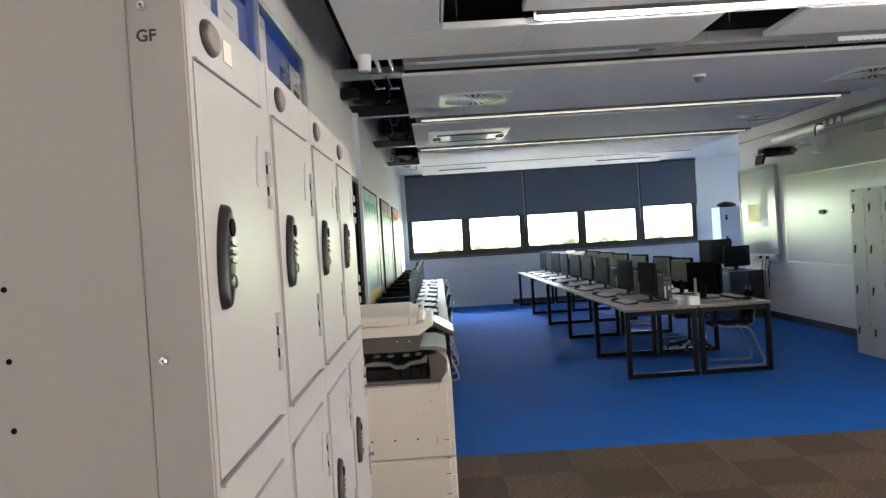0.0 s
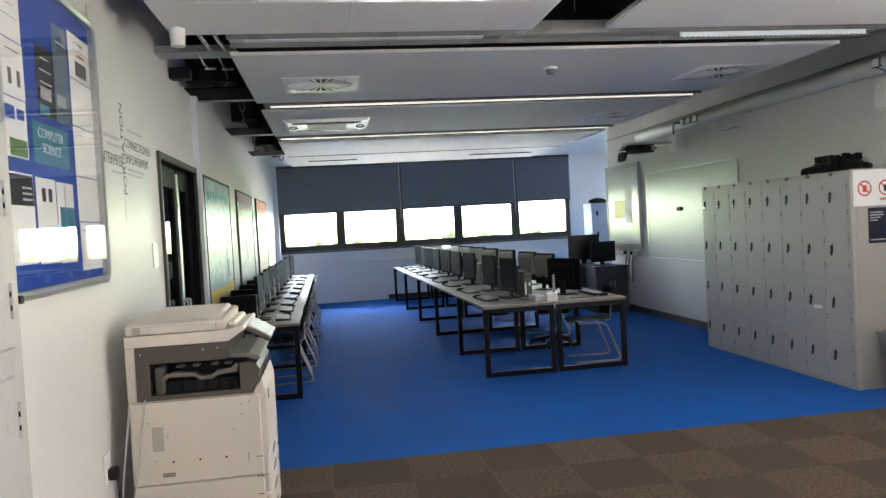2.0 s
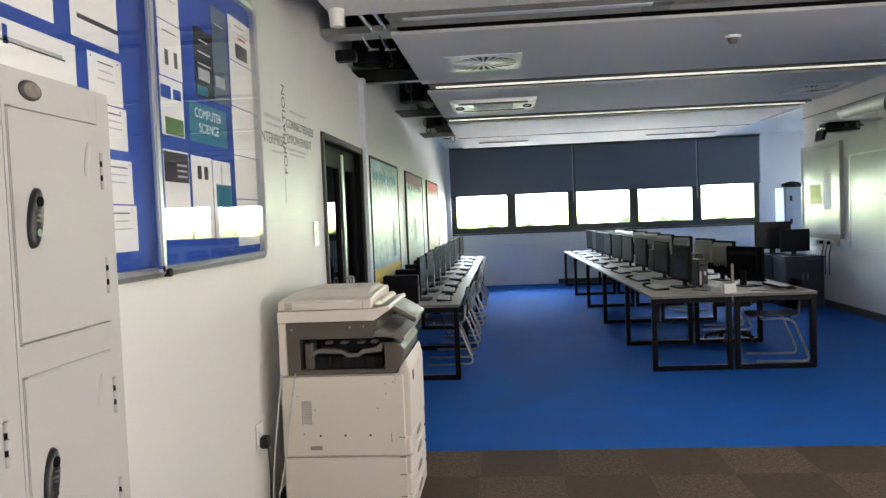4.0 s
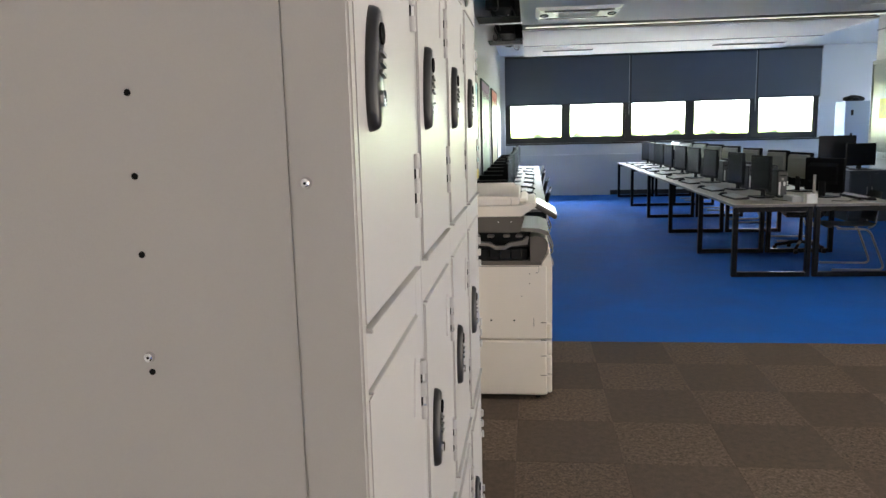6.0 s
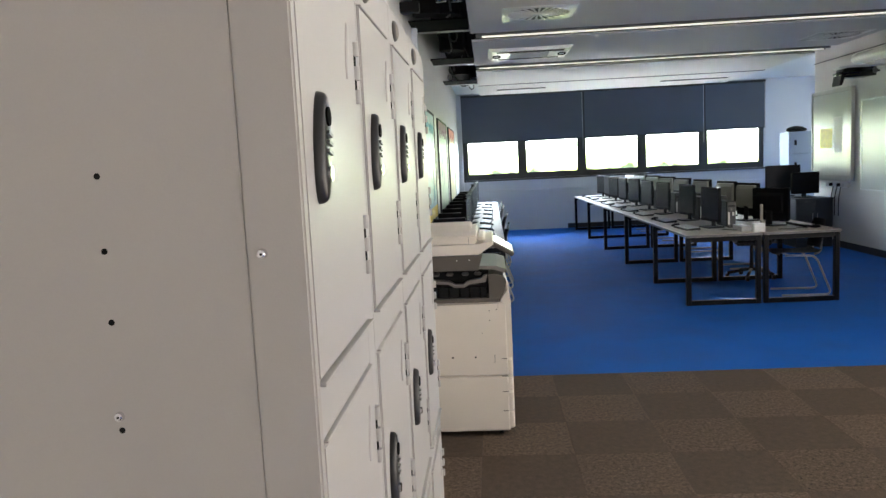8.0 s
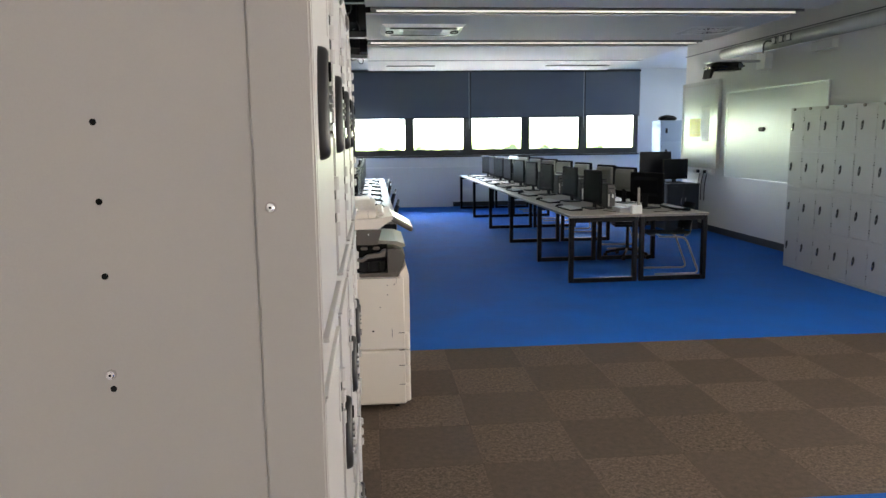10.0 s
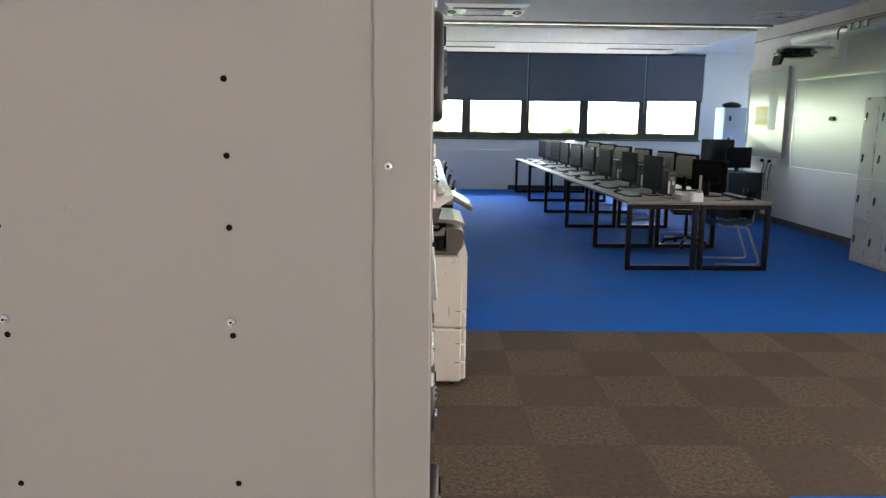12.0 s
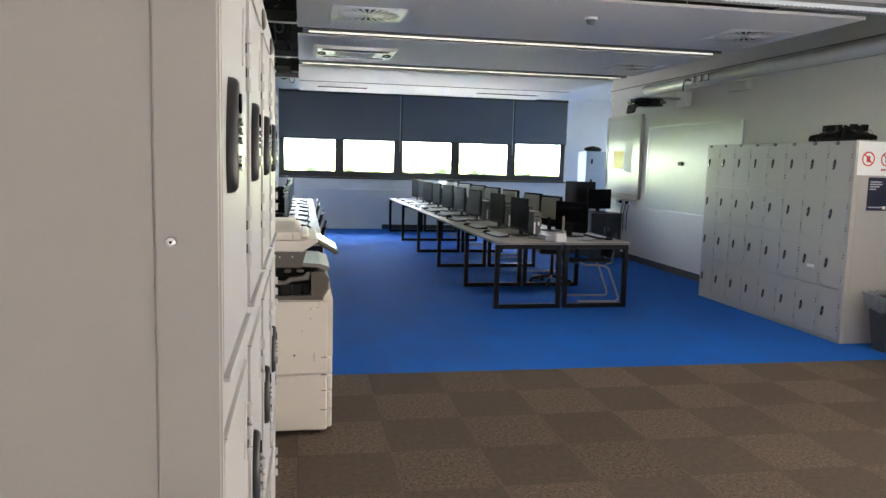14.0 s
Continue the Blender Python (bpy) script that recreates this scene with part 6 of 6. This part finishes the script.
put_prism(bm, [(5.245, 2.46), (5.225, 2.335), (5.255, 2.33), (5.30, 2.45)], 'y', 9.50, 9.72)
part("mirror_hood", bm, M_BLACK, pj)
bm = bmesh.new()
put_cyl(bm, (5.62, 9.410, 2.49), (5.62, 9.392, 2.49), 0.036, 0.032, seg=20)
part("lens_ring", bm, M_SILVER, pj)
bm = bmesh.new()
put_tube(bm, bend([(XE - 0.135, 9.16, 2.78), (XE - 0.17, 9.24, 2.80), (XE - 0.16, 9.34, 2.76), (XE - 0.12, 9.40, 2.655)], 0.05), 0.010, seg=8)
part("lead", bm, M_CABLE, pj, smooth=True)

# sockets, low trunking and bin
for (y, z) in ((5.205, 1.205), (5.03, 1.20)):
    s = thing("wall_socket", "white twin wall socket with dark outlets", "socket", "sockets on the east wall")
    box_part("plate", (XE - 0.012, y - 0.15, z, XE - 0.001, y, z + 0.085), M_WHITE, s, bevel=0.004)
    for k in (0.035, 0.10):
        box_part("outlet", (XE - 0.014, y - k - 0.014, z + 0.025, XE - 0.0125, y - k, z + 0.06), M_INK_DARK, s)
s = thing("wall_socket", "cream double socket box low on the wall", "socket", "sockets on the east wall")
box_part("plate", (XE - 0.045, 4.72, 0.48, XE - 0.001, 5.16, 0.57), M_WHITE, s, bevel=0.006)
box_part("outlet", (XE - 0.047, 4.80, 0.50, XE - 0.0455, 4.9, 0.55), M_FADE, s)
bn = thing("waste_bin", "dark grey plastic bin lined with a clear bag", "bin", at=pose(5.77, 5.07, 0) @ Matrix.Diagonal((0.86, 0.86, 0.97, 1)))
bm = bmesh.new()
n = 4
lo, hi, hi2, lo2 = [], [], [], []
for (sx, sy) in ((-1, -1), (1, -1), (1, 1), (-1, 1)):
    lo.append(bm.verts.new((sx * 0.13, sy * 0.11, 0)))
    hi.append(bm.verts.new((sx * 0.19, sy * 0.165, 0.50)))
    hi2.append(bm.verts.new((sx * 0.182, sy * 0.157, 0.50)))
    lo2.append(bm.verts.new((sx * 0.123, sy * 0.103, 0.01)))
for a, b in ((lo, hi), (hi, hi2), (hi2, lo2)):
    for k in range(4):
        bm.faces.new((a[k], a[(k + 1) % 4], b[(k + 1) % 4], b[k]))
bm.faces.new(lo)
bm.faces.new(lo2)
bmesh.ops.bevel(bm, geom=[e for e in bm.edges if abs(e.verts[0].co.z - e.verts[1].co.z) > 0.3], offset=0.02, segments=2, affect='EDGES')
part("tub", bm, M_BIN, bn)
bm = bmesh.new()
r = random.Random(3)
seg = 40
rings = []
for j, (z, k) in enumerate(((0.37, 1.03), (0.41, 1.05), (0.46, 1.06), (0.525, 1.08), (0.52, 0.98), (0.40, 0.90))):
    ring = []
    for i in range(seg):
        a = 2 * math.pi * i / seg
        c, d = math.cos(a), math.sin(a)
        q = 1 / max(abs(c), abs(d)) ** 0.85
        w = 0.166 + 0.05 * (z - 0.3) / 0.2 * 0.55
        ring.append(bm.verts.new((c * q * w * k * 1.10 + r.uniform(-0.006, 0.006), d * q * w * k * 0.96 + r.uniform(-0.006, 0.006), z + r.uniform(-0.012, 0.012))))
    rings.append(ring)
for a, b in zip(rings, rings[1:]):
    for k in range(seg):
        bm.faces.new((a[k], a[(k + 1) % seg], b[(k + 1) % seg], b[k]))
part("liner", bm, M_BAG, bn, "crumpled clear plastic bag")

# teacher's corner
def low_cabinet(label, b):
    c = thing("low_cabinet", label, "cabinet", "cabinets in the corner")
    x0, y0, x1, y1, z = b
    box_part("body", (x0, y0, 0.0, x1, y1, z), M_CAB, c, bevel=0.004)
    box_part("top", (x0 - 0.01, y0 - 0.01, z + 0.0005, x1 + 0.01, y1 + 0.01, z + 0.025), M_CAB, c, bevel=0.004)
    w = (x1 - x0) / 2
    for k in range(2):
        d = box_part("door", (x0 + 0.01 + k * w, y0 - 0.018, 0.06, x0 + (k + 1) * w - 0.01, y0 - 0.001, z - 0.02), M_CAB, c, bevel=0.003)
        hx = x0 + w + (0.03 if k else -0.04)
        box_part("handle", (hx, y0 - 0.028, z * 0.55, hx + 0.012, y0 - 0.018, z * 0.55 + 0.12), M_CHROME, d, bevel=0.003)


low_cabinet("dark blue-grey low cabinet beside the wall", (5.42, 11.35, 5.98, 11.85, 0.74))
low_cabinet("dark blue-grey low cabinet below the large screen", (5.10, 12.0, 5.92, 12.5, 0.74))
mo1 = make_monitor("large black screen on the corner cabinet", "screens in the corner", pose(5.54, 12.2, 0.766, 0, 0, -100) @ Matrix.Diagonal((1.2, 1.3, 1.15, 1)))
mo2 = make_monitor("black screen turned towards the wall", "screens in the corner", pose(5.66, 11.60, 0.766, 0, 0, -78) @ Matrix.Diagonal((1.0, 1.15, 0.90, 1)))
cup = thing("tall_cupboard", "pale blue steel locker cupboard near the windows", "cupboard")
box_part("body", (6.90, 15.45, 0, 7.42, 15.95, 1.88), M_LOCKER_BLUE, cup, bevel=0.004)
for z0, z1 in ((1.43, 1.86), (0.97, 1.41), (0.51, 0.95), (0.05, 0.49)):
    d = box_part("door", (6.92, 15.432, z0, 7.40, 15.449, z1), M_LOCKER_BLUE, cup, bevel=0.004)
    box_part("lock", (7.00, 15.42, z0 + 0.17, 7.05, 15.432, z0 + 0.28), M_BLACK, d, bevel=0.01)
bag = thing("black_bag", "small black bag lying on the cupboard", "bag")
bm = bmesh.new()
bmesh.ops.create_icosphere(bm, subdivisions=3, radius=1)
for v in bm.verts:
    k = 1 + 0.18 * noise.noise(v.co * 2.3)
    v.co = Vector((7.14 + v.co.x * 0.20 * k, 15.68 + v.co.y * 0.14 * k, 1.88 + 0.045 + max(-0.045, v.co.z * 0.075 * k)))
part("sack", bm, M_LEATHER, bag, smooth=True)
bm = bmesh.new()
put_tube(bm, [(7.04 + 0.02 * k, 15.55, 1.90 + 0.06 * math.sin(math.pi * k / 9)) for k in range(10)], 0.008, seg=6)
part("strap", bm, M_CABLE, bag)

# ---- carpet tiles ----
tile = bmesh.new()
put_prism(tile, [(0.0002, 0.0002), (0.4998, 0.0002), (0.4998, 0.4998), (0.0002, 0.4998)], 'z', -0.0115, -0.001)
for v in tile.verts:
    if v.co.z > -0.005:
        v.co.x += 0.0006 if v.co.x < 0.25 else -0.0006
        v.co.y += 0.0006 if v.co.y < 0.25 else -0.0006
        v.co.z = 0.0
tile_a = mesh_of("carpet_tile", tile.copy(), M_TILE)
tile_b = mesh_of("carpet_tile", tile, M_TILE2)
brown = tagged(new("floor_tiles"), "brown and dark brown chequered carpet tiles", "carpet tiles", kind="structure")
TX0 = 0.08
cells = [(i, j) for j in range(5) for i in range(0, 11)] + [(i, j) for j in range(-7, 0) for i in range(0, 4)]
for i, j in cells:
    x, y = TX0 + i * 0.5, BLUE_Y + j * 0.5
    ob = add("carpet_tile", tile_a if (i + j) % 2 else tile_b, brown, Matrix.Translation((x, y, 0)))
# part tiles that close the edges
bm = bmesh.new()
put_box(bm, TX0 + 5.5, BLUE_Y, -0.0115, XE - 0.016, BORDER, -0.0002)
put_box(bm, 0.016, YS, -0.0115, TX0, BORDER, -0.0002)
put_box(bm, TX0, YS, -0.0115, BLUE_X, BLUE_Y - 3.5, -0.0002)
tagged(part("carpet_offcut", bm, M_TILE2), "dark brown carpet offcuts along the edges", "carpet", kind="structure")
